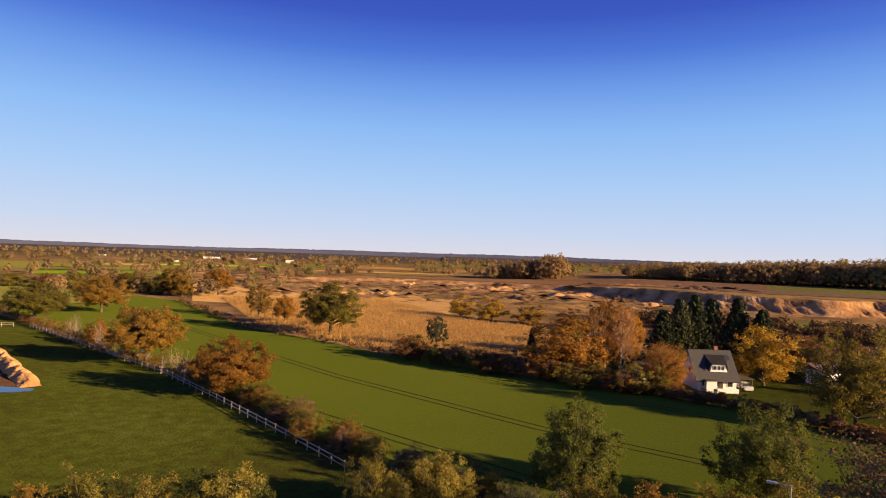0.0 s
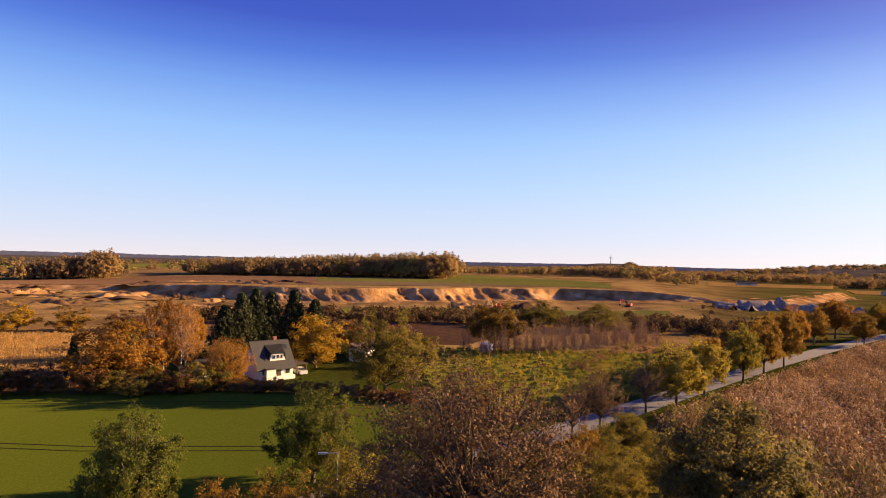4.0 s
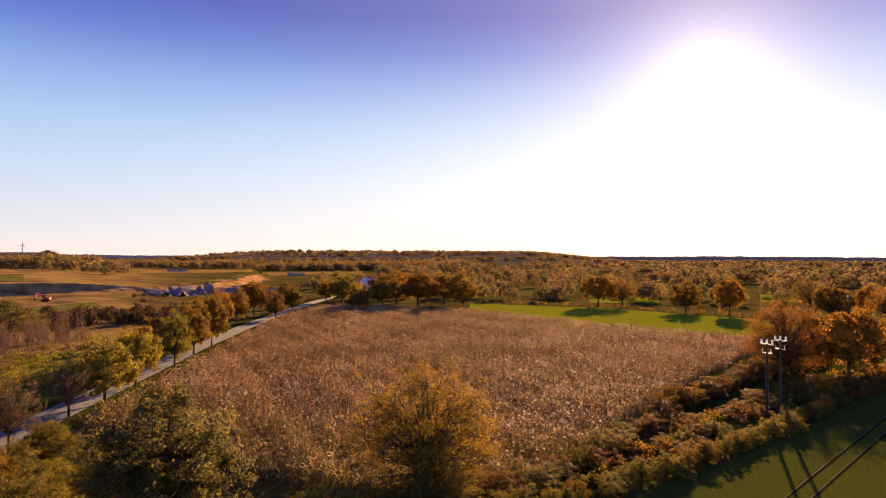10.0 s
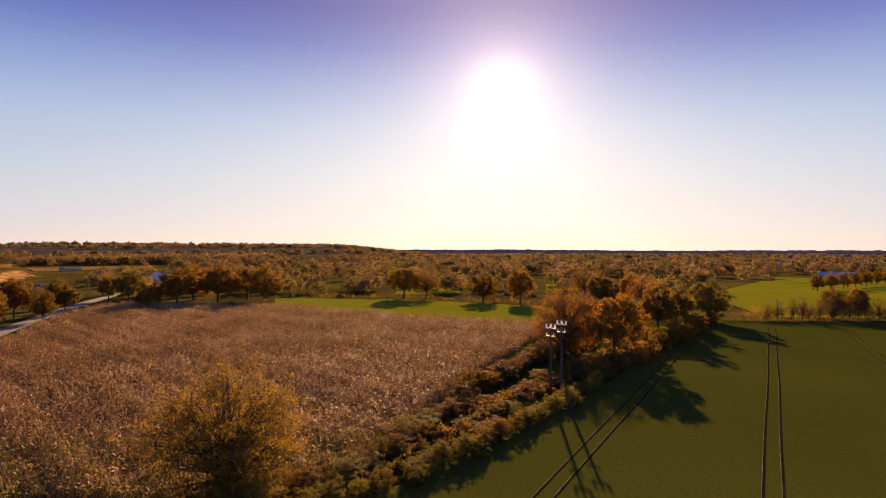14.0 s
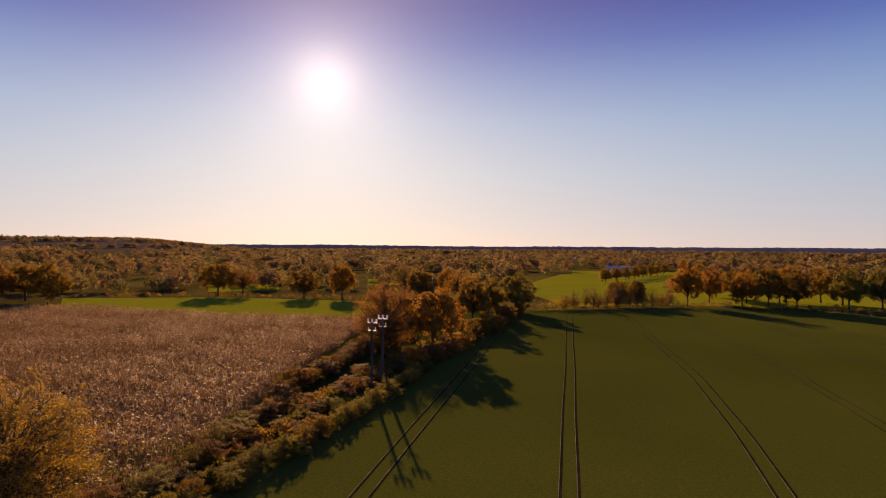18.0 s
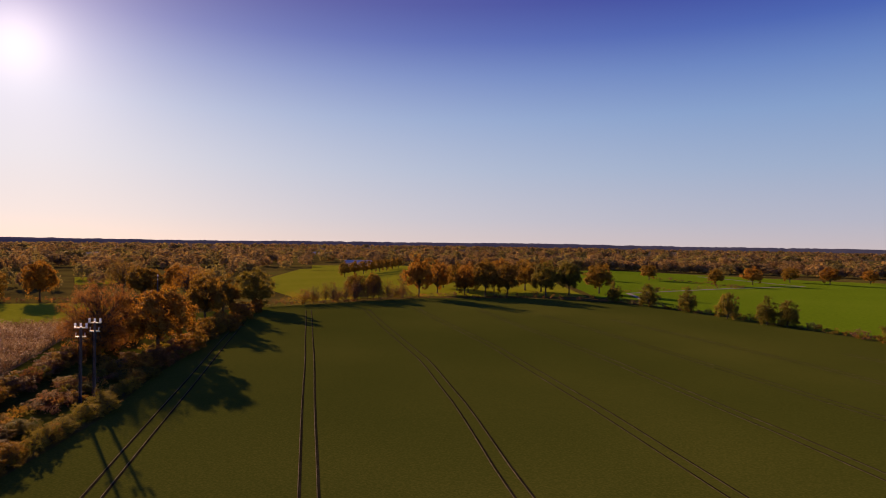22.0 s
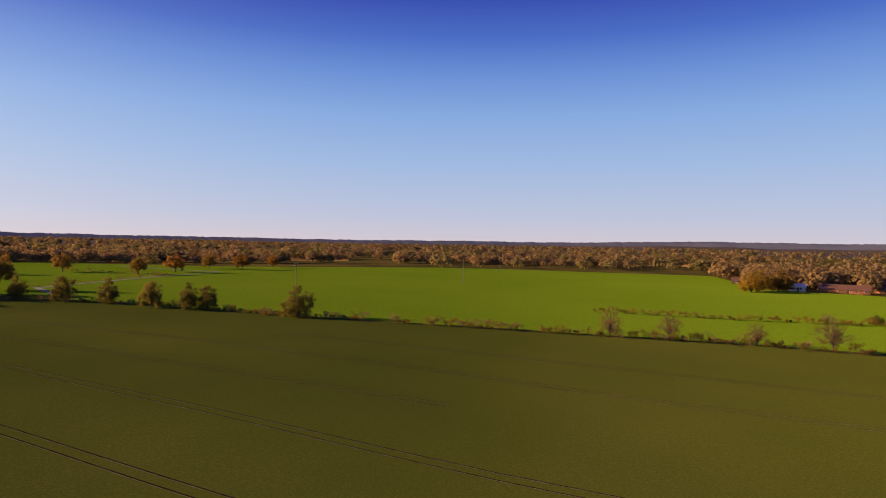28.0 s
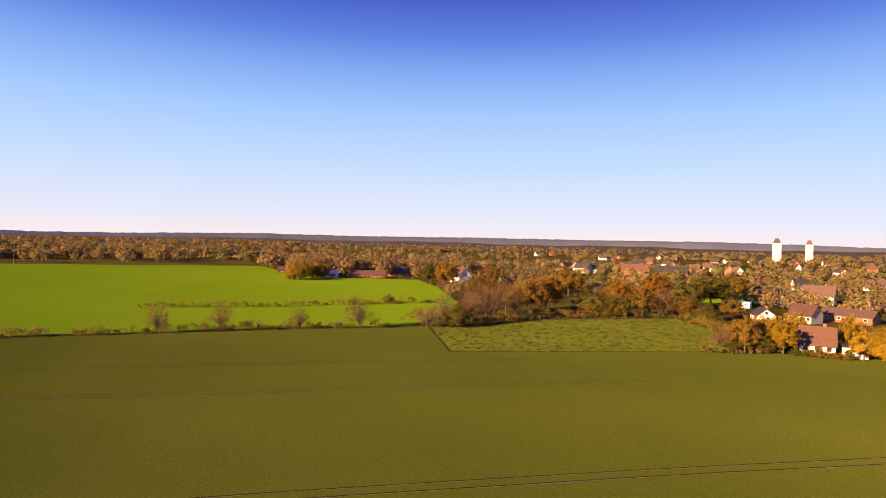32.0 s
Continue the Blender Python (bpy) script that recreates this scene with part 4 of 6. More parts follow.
tree("near_b", 54, 25, 13.2, 14, "grey", "round oak with green-brown leaves at the maize edge", 75)
tree("near_half", 63.5, 2, 13.4, 15.5, "gold", "round oak with golden yellow leaves at the maize edge", 130)
# roadside avenue
for i, (x, y, h, w, k, c) in enumerate(((71, 56, 8.8, 5.5, "thin_b", "twig"), (77, 55.5, 10, 7, "thin_a", "twig"), (94, 58.5, 9.3, 7, "thin_b", "twig"), (103, 58, 10.5, 10.5, "oak_b", "lime"),
                                        (117, 60, 10.5, 9, "oak_a", "lime"), (137, 61.5, 12.2, 9, "oak_c", "lime"), (151, 63, 13, 9, "oak_b", "oakbrown"), (165, 64, 14, 8.5, "oak_a", "oakbrown"),
                                        (186, 76, 12, 9, "oak_a", "oakbrown"), (208, 78, 13, 10, "oak_b", "orange"), (228, 79, 12, 9, "oak_c", "oakbrown"), (257, 82, 14, 14, "oak_a", "orange"),
                                        (240, 68, 11, 8, "oak_c", "oakbrown"), (270, 69, 12, 9, "oak_b", "oakbrown"), (300, 80, 12, 9, "oak_c", "oak"), (330, 66, 12, 10, "oak_a", "oakbrown"))):
    tree(k, x, y, h, w, c, "roadside avenue tree, nearly bare" if c == "twig" else "roadside avenue tree in autumn leaf", i * 57, group="avenue along the road")
# hedge of the east side and its big trees
tree("near_thin", 131, -72, 15.5, 15, "russet", "old oak, almost bare, with a forked trunk", 80)
tree("oak_a", 124, -81, 14.4, 15, "orange", "broad tree with glowing orange leaves", 15)
tree("oak_b", 160, -120, 14.8, 14, "oakbrown", "dense dark tree in the hedge", 60)
tree("oak_c", 180, -156, 14.5, 15, "oak", "dense dark tree at the field corner", 100)
tree("oak_b", 172, -136, 13, 12, "oakbrown", TURN, 30)
# far edge of the big field
for i, (x, y, h, w, k, c) in enumerate(((177, -211, 11, 11, "oak_c", "oakbrown"), (173, -219, 11.2, 8, "oak_a", "oakbrown"), (161, -238, 19, 13.5, "oak_b", "orange"), (139, -263, 17.5, 13, "oak_a", "oakbrown"),
                                        (130, -269, 16, 12, "oak_c", "oakbrown"), (117, -286, 16.5, 15, "oak_b", "oak"), (110, -300, 16.5, 13, "oak_a", "oak"))):
    tree(k, x, y, h, w, c, "tall field-edge oak with autumn leaves", i * 71, group="oaks along the far field edge")
for i, (x, y, h, w, k, c) in enumerate(((150, -300, 17, 16, "oak_a", "orange"), (140, -312, 16, 15, "oak_b", "oakbrown"), (128, -306, 17, 16, "oak_c", "oakbrown"), (166, -262, 16, 14, "oak_c", "orange"), (100, -318, 15, 15, "oak_b", "oakbrown"))):
    tree(k, x, y, h, w, c, "broad autumn tree behind the far field edge", i * 67, group="trees behind the far field edge")
for i, (x, y, h, w) in enumerate(((79, -273, 9.2, 7.2), (61, -262, 9.6, 8.4), (44, -251, 9.4, 8.2), (28, -235, 9.3, 7.6), (15, -225, 9.4, 6.8), (9, -223, 8.6, 7.2), (-19, -198, 10.2, 10))):
    tree(("round", "round_b")[i % 2], x, y, h, w, "oak", "small round dark tree in the hedgerow", i * 63, group="small hedgerow trees")
for i, (x, y, h, w) in enumerate(((-96, -141, 7.8, 7), (-108, -132, 7.6, 7), (-125, -120, 5.8, 7), (-136, -108, 8.2, 9))):
    tree(("bare", "thin_b")[i % 2], x, y, h, w, "rust", "small almost bare hedgerow tree", i * 63, group="bare hedgerow trees")


def hedge(line, step, h, w, palette, label, group, seed, jitter=1.2, kinds=("bush_a", "bush_b", "bush_c", "bush_b")):
    """A row of bushes along a line."""
    rng = np.random.default_rng(seed)
    pts, _ = along(line, step)
    for x, y in pts:
        hh = h * rng.uniform(0.75, 1.2)
        shrub(kinds[rng.integers(len(kinds))], x + rng.normal() * jitter, y + rng.normal() * jitter, hh, max(w * rng.uniform(0.75, 1.3), hh * 0.7),
              palette[rng.integers(len(palette))], label, rng.uniform(0, 360), group=group)

def clump_bushes(name, spots, h, w, material, label, seed, per=230, leaf=0.27, category="bush"):
    """Many low bushes as one mesh of leaf clumps."""
    rng = np.random.default_rng(seed)
    n = len(spots)
    hh, ww = h * rng.uniform(0.55, 1.3, n), w * rng.uniform(0.7, 1.25, n)
    c, r = [], []
    for k in range(6):
        off = rng.normal(size=(n, 2)) * (ww * 0.22)[:, None]
        c.append(np.column_stack([spots + off, hh * rng.uniform(0.25, 0.75, n)]))
        r.append(hh * rng.uniform(0.25, 0.42, n))
    v, f = leaves(rng, np.concatenate(c), np.concatenate(r), n * per, leaf, 0.85, 0.4)
    v[:, 2] = np.maximum(v[:, 2], 0.01)
    return tagged(new(name, mesh_of(name, v, f, M[material])), label, category, kind="stuff")


def low_hedge(line, step, h, w, palette, label, group, seed, jitter=1.0):
    """A far hedge: bushes too small to tell apart, one mesh for each leaf colour."""
    rng = np.random.default_rng(seed)
    pts, _ = along(line, step * 0.6)
    pts = pts + rng.normal(size=pts.shape) * jitter * 0.6
    pick = rng.integers(0, len(palette), len(pts))
    for k, m in enumerate(palette):
        if (pick == k).any() and m not in palette[:k]:
            clump_bushes("hedgerow", pts[pick == k], h, w, m, label, seed * 10 + k, category="hedge")


hedge([(x + 1.7, y + 1.6) for x, y in HEDGE_W[3:]], 2.6, 2.9, 4.4, ("oak", "oak", "twig", "oakbrown"), "hedge bush with dull leaves by the fence", "hedge along the meadow fence", 1, kinds=("fine_a", "fine_b", "fine_c"))
low_hedge(HEDGE_W[:4], 5, 3.0, 5, ("rust", "twig", "orange"), "low reddish hedge bush by the fence", "hedge along the meadow fence", 2)
low_hedge(HEDGE_N[:4], 6, 2.2, 4, ("rust", "twig"), "low dry bush along the stubble field", "bushes along the stubble field", 3)
hedge(HEDGE_N[3:7], 3.5, 5.0, 6.5, ("rust", "twig", "oak", "rust"), "dark reddish hedge bush at the field", "thick hedge north of the field", 4)
hedge(HEDGE_N[5:], 1.6, 2.5, 3.6, ("rust", "twig"), "low rusty-brown hedge bush before the house", "garden hedge", 5, 0.5)
hedge([(-50, 40), (-30, 47), (-12, 53)], 3.0, 5.6, 5.5, ("oak", "oakbrown", "green", "lime"), "dense bush with small yellow-green leaves", "bushes under the camera", 6, kinds=("fine_a", "fine_b", "fine_c"))
hedge([(-7, 57), (4, 58)], 2.8, 6.2, 6, ("grey", "oak", "lime"), "pale grey-green bush under the camera", "bushes under the camera", 7, kinds=("fine_a", "fine_b", "fine_c"))
hedge([(8, 52), (24, 49), (40, 47)], 2.8, 6.6, 6, ("oak", "lime", "oakbrown", "grey"), "scrubby bush at the roadside", "bushes under the camera", 8, kinds=("fine_a", "fine_b", "fine_c"))
hedge([(36, 38), (46, 36), (56, 38), (66, 40)], 3.2, 5.2, 6, ("oak", "grey", "lime", "oak"), "scrubby bush between road and maize", "bushes under the camera", 19, kinds=("fine_a", "fine_b", "fine_c"))
hedge([(46, 44), (54, 45), (62, 46), (70, 47.5), (80, 49)], 3.0, 4.4, 5.4, ("oak", "grey", "oakbrown", "oak"), "dense olive bush between road and maize", "bushes under the camera", 24, kinds=("fine_a", "fine_b", "fine_c"))
hedge([(44, 26), (50, 14), (56, 6), (58, -2)], 3.6, 4.6, 6, ("oak", "oakbrown", "lime", "lime"), "scrubby bush at the maize edge", "bushes under the camera", 9, kinds=("fine_a", "fine_b", "fine_c"))
hedge(HEDGE_E[:5], 2.4, 2.5, 3.4, ("oak", "oakbrown", "oak", "lime"), "hedge bush along the big field", "hedge along the big field", 10, 0.6, kinds=("fine_a", "fine_b", "fine_c"))
low_hedge(HEDGE_E[4:], 3.6, 2.7, 4, ("oak", "rust", "oakbrown"), "hedge bushes along the big field in autumn leaf", "hedge along the big field", 20, 0.7)
hedge([(60, 0), (66, -9), (78, -20), (94, -33)], 2.8, 2.9, 4.8, ("oak", "rust", "grey", "oakbrown"), "dense scrub bush beside the maize", "scrub beside the maize", 11, 1.0, kinds=("fine_a", "fine_b", "fine_c"))
hedge([(76, -25), (92, -41), (108, -56), (126, -76)], 4.0, 1.7, 4.5, ("oak", "rust", "oakbrown"), "low scrub bush between hedge and maize", "scrub beside the maize", 23, 1.5, kinds=("fine_a", "fine_b", "fine_c"))
low_hedge([(66, -12), (78, -26), (92, -42), (104, -55), (122, -76), (140, -96)], 2.6, 2.0, 4.6, ("rust", "oak", "oakbrown", "twig"), "low dark scrub between hedge and maize", "scrub beside the maize", 25, 2.6)
hedge([(94, -33), (108, -44), (136, -72), (150, -92)], 2.9, 3.2, 5.0, ("oakbrown", "rust", "twig", "oak"), "dense scrub bush beside the maize", "scrub beside the maize", 21, 1.0)
hedge(HEDGE_E[4:], 5, 4.6, 6, ("rust", "oakbrown", "orange"), "tall hedge bush under the trees", "hedge along the big field", 12)
low_hedge([(181, -172), (176, -192), (170, -212), (163, -232)], 2.6, 5.6, 4.4, ("lime", "oakbrown", "twig"), "tall golden hazel bushes at the far field edge", "far hedgerow", 17, 0.8)
low_hedge(FAR_EDGE[:4], 6, 3.2, 6, ("rust", "twig", "oakbrown"), "low hedge bush at the far field edge", "far hedgerow", 13)
low_hedge(FAR_EDGE[3:], 3.0, 2.5, 4.5, ("oak", "oakbrown", "twig", "oak"), "low scrubby hedgerow bush in autumn leaf", "far hedgerow", 14, 0.5)
low_hedge([(-125, -195), (-161, -163), (-215, -128)], 5, 2.4, 5, ("oak", "oakbrown"), "low trimmed hedge bush across the field", "hedge across the green field", 15, 0.4)
low_hedge([(120, 60), (117, 90), (150, 104), (172, 92)], 5, 3.0, 6, ("twig", "oak"), "low bush round the nursery", "bushes round the nursery", 16)


def stand(name, outline, height, du, dw, turn, keep, material, label, seed, reach=(0.35, 0.75), blade=0.075, stalk=0.045):
    """A standing crop: every plant a bent stalk with drooping leaves, in rows."""
    rng = np.random.default_rng(seed)
    o = np.array(outline, float)
    mid, half = o.mean(0), np.abs(o - o.mean(0)).max() * 1.5
    g = radians(turn)
    ex, ey = np.array([math.cos(g), math.sin(g)]), np.array([-math.sin(g), math.cos(g)])
    u, w = np.meshgrid(np.arange(-half, half, du), np.arange(-half, half, dw))
    u, w = u + rng.uniform(-0.4, 0.4, u.shape) * du, w + rng.uniform(-0.15, 0.15, w.shape) * dw
    p = (mid + u[..., None] * ex + w[..., None] * ey).reshape(-1, 2)
    p = p[inside(p[:, 0], p[:, 1], outline)]
    gaps = np.sin(p[:, 0] * 0.21) * np.sin(p[:, 1] * 0.17 + p[:, 0] * 0.05)
    p = p[rng.random(len(p)) < keep - 0.2 * (gaps > 0.6)]
    n = len(p)
    patch = 1 + 0.12 * np.sin(p[:, 0] * 0.13 + 1) * np.sin(p[:, 1] * 0.19)
    rows = (p - mid) @ ey
    patch = patch * (1 + 0.16 * np.sin(rows * 0.95 + 0.8 * np.sin(p[:, 0] * 0.06)) + 0.08 * np.sin(rows * 0.41))
    h = (rng.normal(1, 0.16, n).clip(0.45, 1.4) * height * patch)
    lean = rng.normal(size=(n, 2)) * 0.16
    z0 = np.zeros(n)
    base = np.column_stack([p, z0])
    top = np.column_stack([p + lean * h[:, None], h])
    az = rng.uniform(0, np.pi, n)
    sx = np.column_stack([np.cos(az), np.sin(az), z0]) * stalk
    verts = [np.stack([base - sx, base + sx, top + sx * 0.5, top - sx * 0.5], 1)]
    for k in range(5):
        f = rng.uniform(0.4, 1.0, n)[:, None]
        a = az + k * np.pi / 2 + rng.uniform(-0.6, 0.6, n)
        at = base * (1 - f) + top * f
        out = np.column_stack([np.cos(a), np.sin(a), z0])
        side = np.column_stack([-np.sin(a), np.cos(a), z0]) * blade
        ln = rng.uniform(*reach, n)[:, None]
        mid_p = at + out * ln * 0.55 + np.array([0, 0, 0.16])
        tip = at + out * ln - np.array([0, 0, 1.0]) * rng.uniform(0.0, 0.4, n)[:, None]
        verts.append(np.stack([at, mid_p - side, tip, mid_p + side], 1))
    v = np.concatenate(verts, 1).reshape(-1, 3)
    v[:, 2] = np.maximum(v[:, 2], 0.0)
    ob = new(name, mesh_of(name, v, np.arange(len(v)).reshape(-1, 4), M[material]))
    tagged(ob, label, "crop", kind="stuff")


stand("maize", CORN, 2.15, 0.62, 0.85, 28, 0.88, "corn", "standing dry straw-brown maize plants in rows", 9, reach=(0.45, 0.95), blade=0.115, stalk=0.026)
stand("tall_weeds", [(92, 54), (70, 26), (62, 6), (66, -9), (78, -16), (79, 4), (88, 26), (108, 55)], 1.9, 0.55, 0.65, 28, 0.9, "grey", "tall grey-green weeds along the maize edge", 29, blade=0.08)
stand("dry_grass", STUBBLE, 0.95, 0.8, 1.1, 60, 0.9, "drygrass", "tall dry golden grass on the fallow field", 10, reach=(0.3, 0.6), blade=0.06, stalk=0.06)


FAR_CROWNS = {}


def far_crown(seed, n):
    """Leaf clumps of a rounded far crown, one high and one wide."""
    if (seed, n) not in FAR_CROWNS:
        _, ends = grow(seed, lo=0.12, arms=40, twigs=1, light=True, lumps=1.7, fill=0.12)
        rng = np.random.default_rng(seed + n)
        hub = np.tile(np.array([[0, 0, 0.42]]), (len(ends), 1))
        FAR_CROWNS[seed, n] = leaves(rng, ends, np.full(len(ends), 0.095), n, 2.45 / math.sqrt(n), 0.9, 0.45, hub, 0.35)[0]
    return FAR_CROWNS[seed, n]


def woods(name, spots, h, seed, material, label, wide=1.0):
    """Far woods: many rounded crowns of leaf clumps, with short trunks below; the farther, the fewer and larger the clumps."""
    rng = np.random.default_rng(seed)
    n = len(spots)
    hh = h * 0.8 * rng.uniform(0.65, 1.2, n)
    ww = hh * rng.uniform(0.85, 1.25, n) * wide
    z, turn, kind = rise(spots[:, 0], spots[:, 1]), rng.uniform(0, 6.28, n), rng.integers(0, 4, n)
    far = np.hypot(spots[:, 0], spots[:, 1]) / (h / 14)
    lod = np.select([far < 450, far < 850, far < 1600], [760, 340, 150], 80)
    bits = []
    for count in (760, 340, 150, 80):
        for k in range(4):
            m = (lod == count) & (kind == k)
            if not m.any():
                continue
            v = far_crown(600 + k, count)
            c, sn = np.cos(turn[m])[:, None], np.sin(turn[m])[:, None]
            x, y = (v[:, 0] * c - v[:, 1] * sn) * ww[m, None], (v[:, 0] * sn + v[:, 1] * c) * ww[m, None]
            p = np.stack([x + spots[m, 0:1], y + spots[m, 1:2], v[:, 2] * hh[m, None] + z[m, None]], -1).reshape(-1, 3)
            bits.append((p, np.arange(len(p)).reshape(-1, 4)))
    bits += [tube([(x, y, zz - 0.3), (x, y, zz + q * 0.45)], [q * 0.022, q * 0.014], 3) for (x, y), zz, q, f in zip(spots, z, hh, far) if f < 1200]
    v, f = joined(bits)
    return tagged(new(name, mesh_of(name, v, f, M[material])), label, "woods", kind="stuff")


OPEN = []      # outlines kept free of far trees


def scatter(seed, a0, a1, d0, d1, n, clump=0.0, power=1.0, bias=-0.2):
    """Random places in a sector, clockwise degrees from +y and metres, outside the open fields."""
    rng = np.random.default_rng(seed)
    a = np.radians(rng.uniform(a0, a1, n))
    d = d0 + (d1 - d0) * rng.random(n) ** power
    if clump >= 50:      # most far trees stand in hedgerows between fields
        row = np.round(np.log(d / 600) / 0.105)
        q = 600 * np.exp(0.105 * (row + 0.32 * np.sin(7 * a + 1.9 * row) + 0.1 * np.sin(31 * a + row))) + rng.normal(size=n) * 5
        d = np.where(rng.random(n) < 0.86, np.clip(q, d0 - 40, None), d)
    p = np.column_stack([d * np.sin(a), d * np.cos(a)])
    if clump:
        keep = np.sin(p[:, 0] / clump) + np.sin(p[:, 1] / clump * 1.3 + 1) + 0.7 * np.sin((p[:, 0] + p[:, 1]) / clump * 2.1) > bias
        p = p[keep]
    for o in OPEN:
        p = p[~inside(p[:, 0], p[:, 1], o)]
    return p


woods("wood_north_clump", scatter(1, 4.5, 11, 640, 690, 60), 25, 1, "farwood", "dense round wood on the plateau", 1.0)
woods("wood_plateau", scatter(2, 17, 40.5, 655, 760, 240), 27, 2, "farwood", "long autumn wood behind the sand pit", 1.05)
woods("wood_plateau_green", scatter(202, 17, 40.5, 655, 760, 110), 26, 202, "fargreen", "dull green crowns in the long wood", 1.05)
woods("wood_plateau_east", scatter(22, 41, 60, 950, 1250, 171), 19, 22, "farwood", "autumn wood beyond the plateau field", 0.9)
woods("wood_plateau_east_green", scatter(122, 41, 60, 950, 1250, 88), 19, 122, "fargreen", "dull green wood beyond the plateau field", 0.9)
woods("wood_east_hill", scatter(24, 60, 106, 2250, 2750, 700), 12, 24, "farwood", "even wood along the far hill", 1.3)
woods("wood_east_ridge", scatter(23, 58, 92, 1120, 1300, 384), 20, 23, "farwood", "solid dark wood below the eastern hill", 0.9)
OPEN += [[(1000 * math.sin(radians(q)), 1000 * math.cos(radians(q))) for q in (62, 70, 78, 84)] + [(660 * math.sin(radians(q)), 660 * math.cos(radians(q))) for q in (84, 78, 70, 62)], FRESH, CROP_S, PADDOCK, FRESH_E, CLEARING, CORN, [(120, 340), (420, 260), (700, 420), (730, 700), (380, 690), (160, 640)], [(-130, 520), (-100, 370), (150, 350), (150, 640), (-60, 660)]]
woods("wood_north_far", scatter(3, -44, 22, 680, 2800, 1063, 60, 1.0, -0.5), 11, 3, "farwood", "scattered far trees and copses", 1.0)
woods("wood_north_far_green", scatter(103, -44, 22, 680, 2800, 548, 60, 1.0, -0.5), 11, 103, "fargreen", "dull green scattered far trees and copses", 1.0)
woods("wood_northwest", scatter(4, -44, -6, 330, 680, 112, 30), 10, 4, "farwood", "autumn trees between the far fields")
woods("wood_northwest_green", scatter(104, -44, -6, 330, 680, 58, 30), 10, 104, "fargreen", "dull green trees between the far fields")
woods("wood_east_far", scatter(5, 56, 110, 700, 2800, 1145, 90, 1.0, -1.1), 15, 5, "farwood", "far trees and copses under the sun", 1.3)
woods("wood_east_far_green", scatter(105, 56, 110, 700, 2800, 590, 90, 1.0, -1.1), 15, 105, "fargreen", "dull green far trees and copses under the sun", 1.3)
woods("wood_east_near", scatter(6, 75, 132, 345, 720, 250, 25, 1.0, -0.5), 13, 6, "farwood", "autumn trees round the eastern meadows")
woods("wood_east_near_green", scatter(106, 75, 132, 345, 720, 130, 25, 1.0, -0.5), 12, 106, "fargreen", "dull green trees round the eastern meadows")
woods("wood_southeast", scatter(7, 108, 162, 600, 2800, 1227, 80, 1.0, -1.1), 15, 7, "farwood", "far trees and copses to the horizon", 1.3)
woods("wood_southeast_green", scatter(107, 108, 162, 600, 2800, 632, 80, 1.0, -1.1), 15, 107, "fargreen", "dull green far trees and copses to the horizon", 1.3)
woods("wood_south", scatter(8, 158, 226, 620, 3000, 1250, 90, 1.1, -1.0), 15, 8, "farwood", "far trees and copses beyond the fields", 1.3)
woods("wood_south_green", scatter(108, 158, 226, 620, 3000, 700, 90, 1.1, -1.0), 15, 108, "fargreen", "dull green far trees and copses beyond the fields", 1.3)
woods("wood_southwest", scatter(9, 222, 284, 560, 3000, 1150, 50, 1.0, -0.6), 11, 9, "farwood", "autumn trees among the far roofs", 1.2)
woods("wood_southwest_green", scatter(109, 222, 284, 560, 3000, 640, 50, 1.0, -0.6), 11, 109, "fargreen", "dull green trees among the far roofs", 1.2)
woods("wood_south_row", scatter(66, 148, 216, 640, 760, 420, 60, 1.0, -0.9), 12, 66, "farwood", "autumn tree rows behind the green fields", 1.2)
woods("wood_pit_scrub", scatter(10, 14, 68, 246, 290, 480, 14, 1.0, -1.6), 5.5, 10, "scrubwood", "dark scrub and young trees before the sand pit")
woods("wood_pit_bushes", scatter(12, -14, 74, 300, 470, 110, 12), 3, 12, "scrubwood", "low bushes in the sand pit")


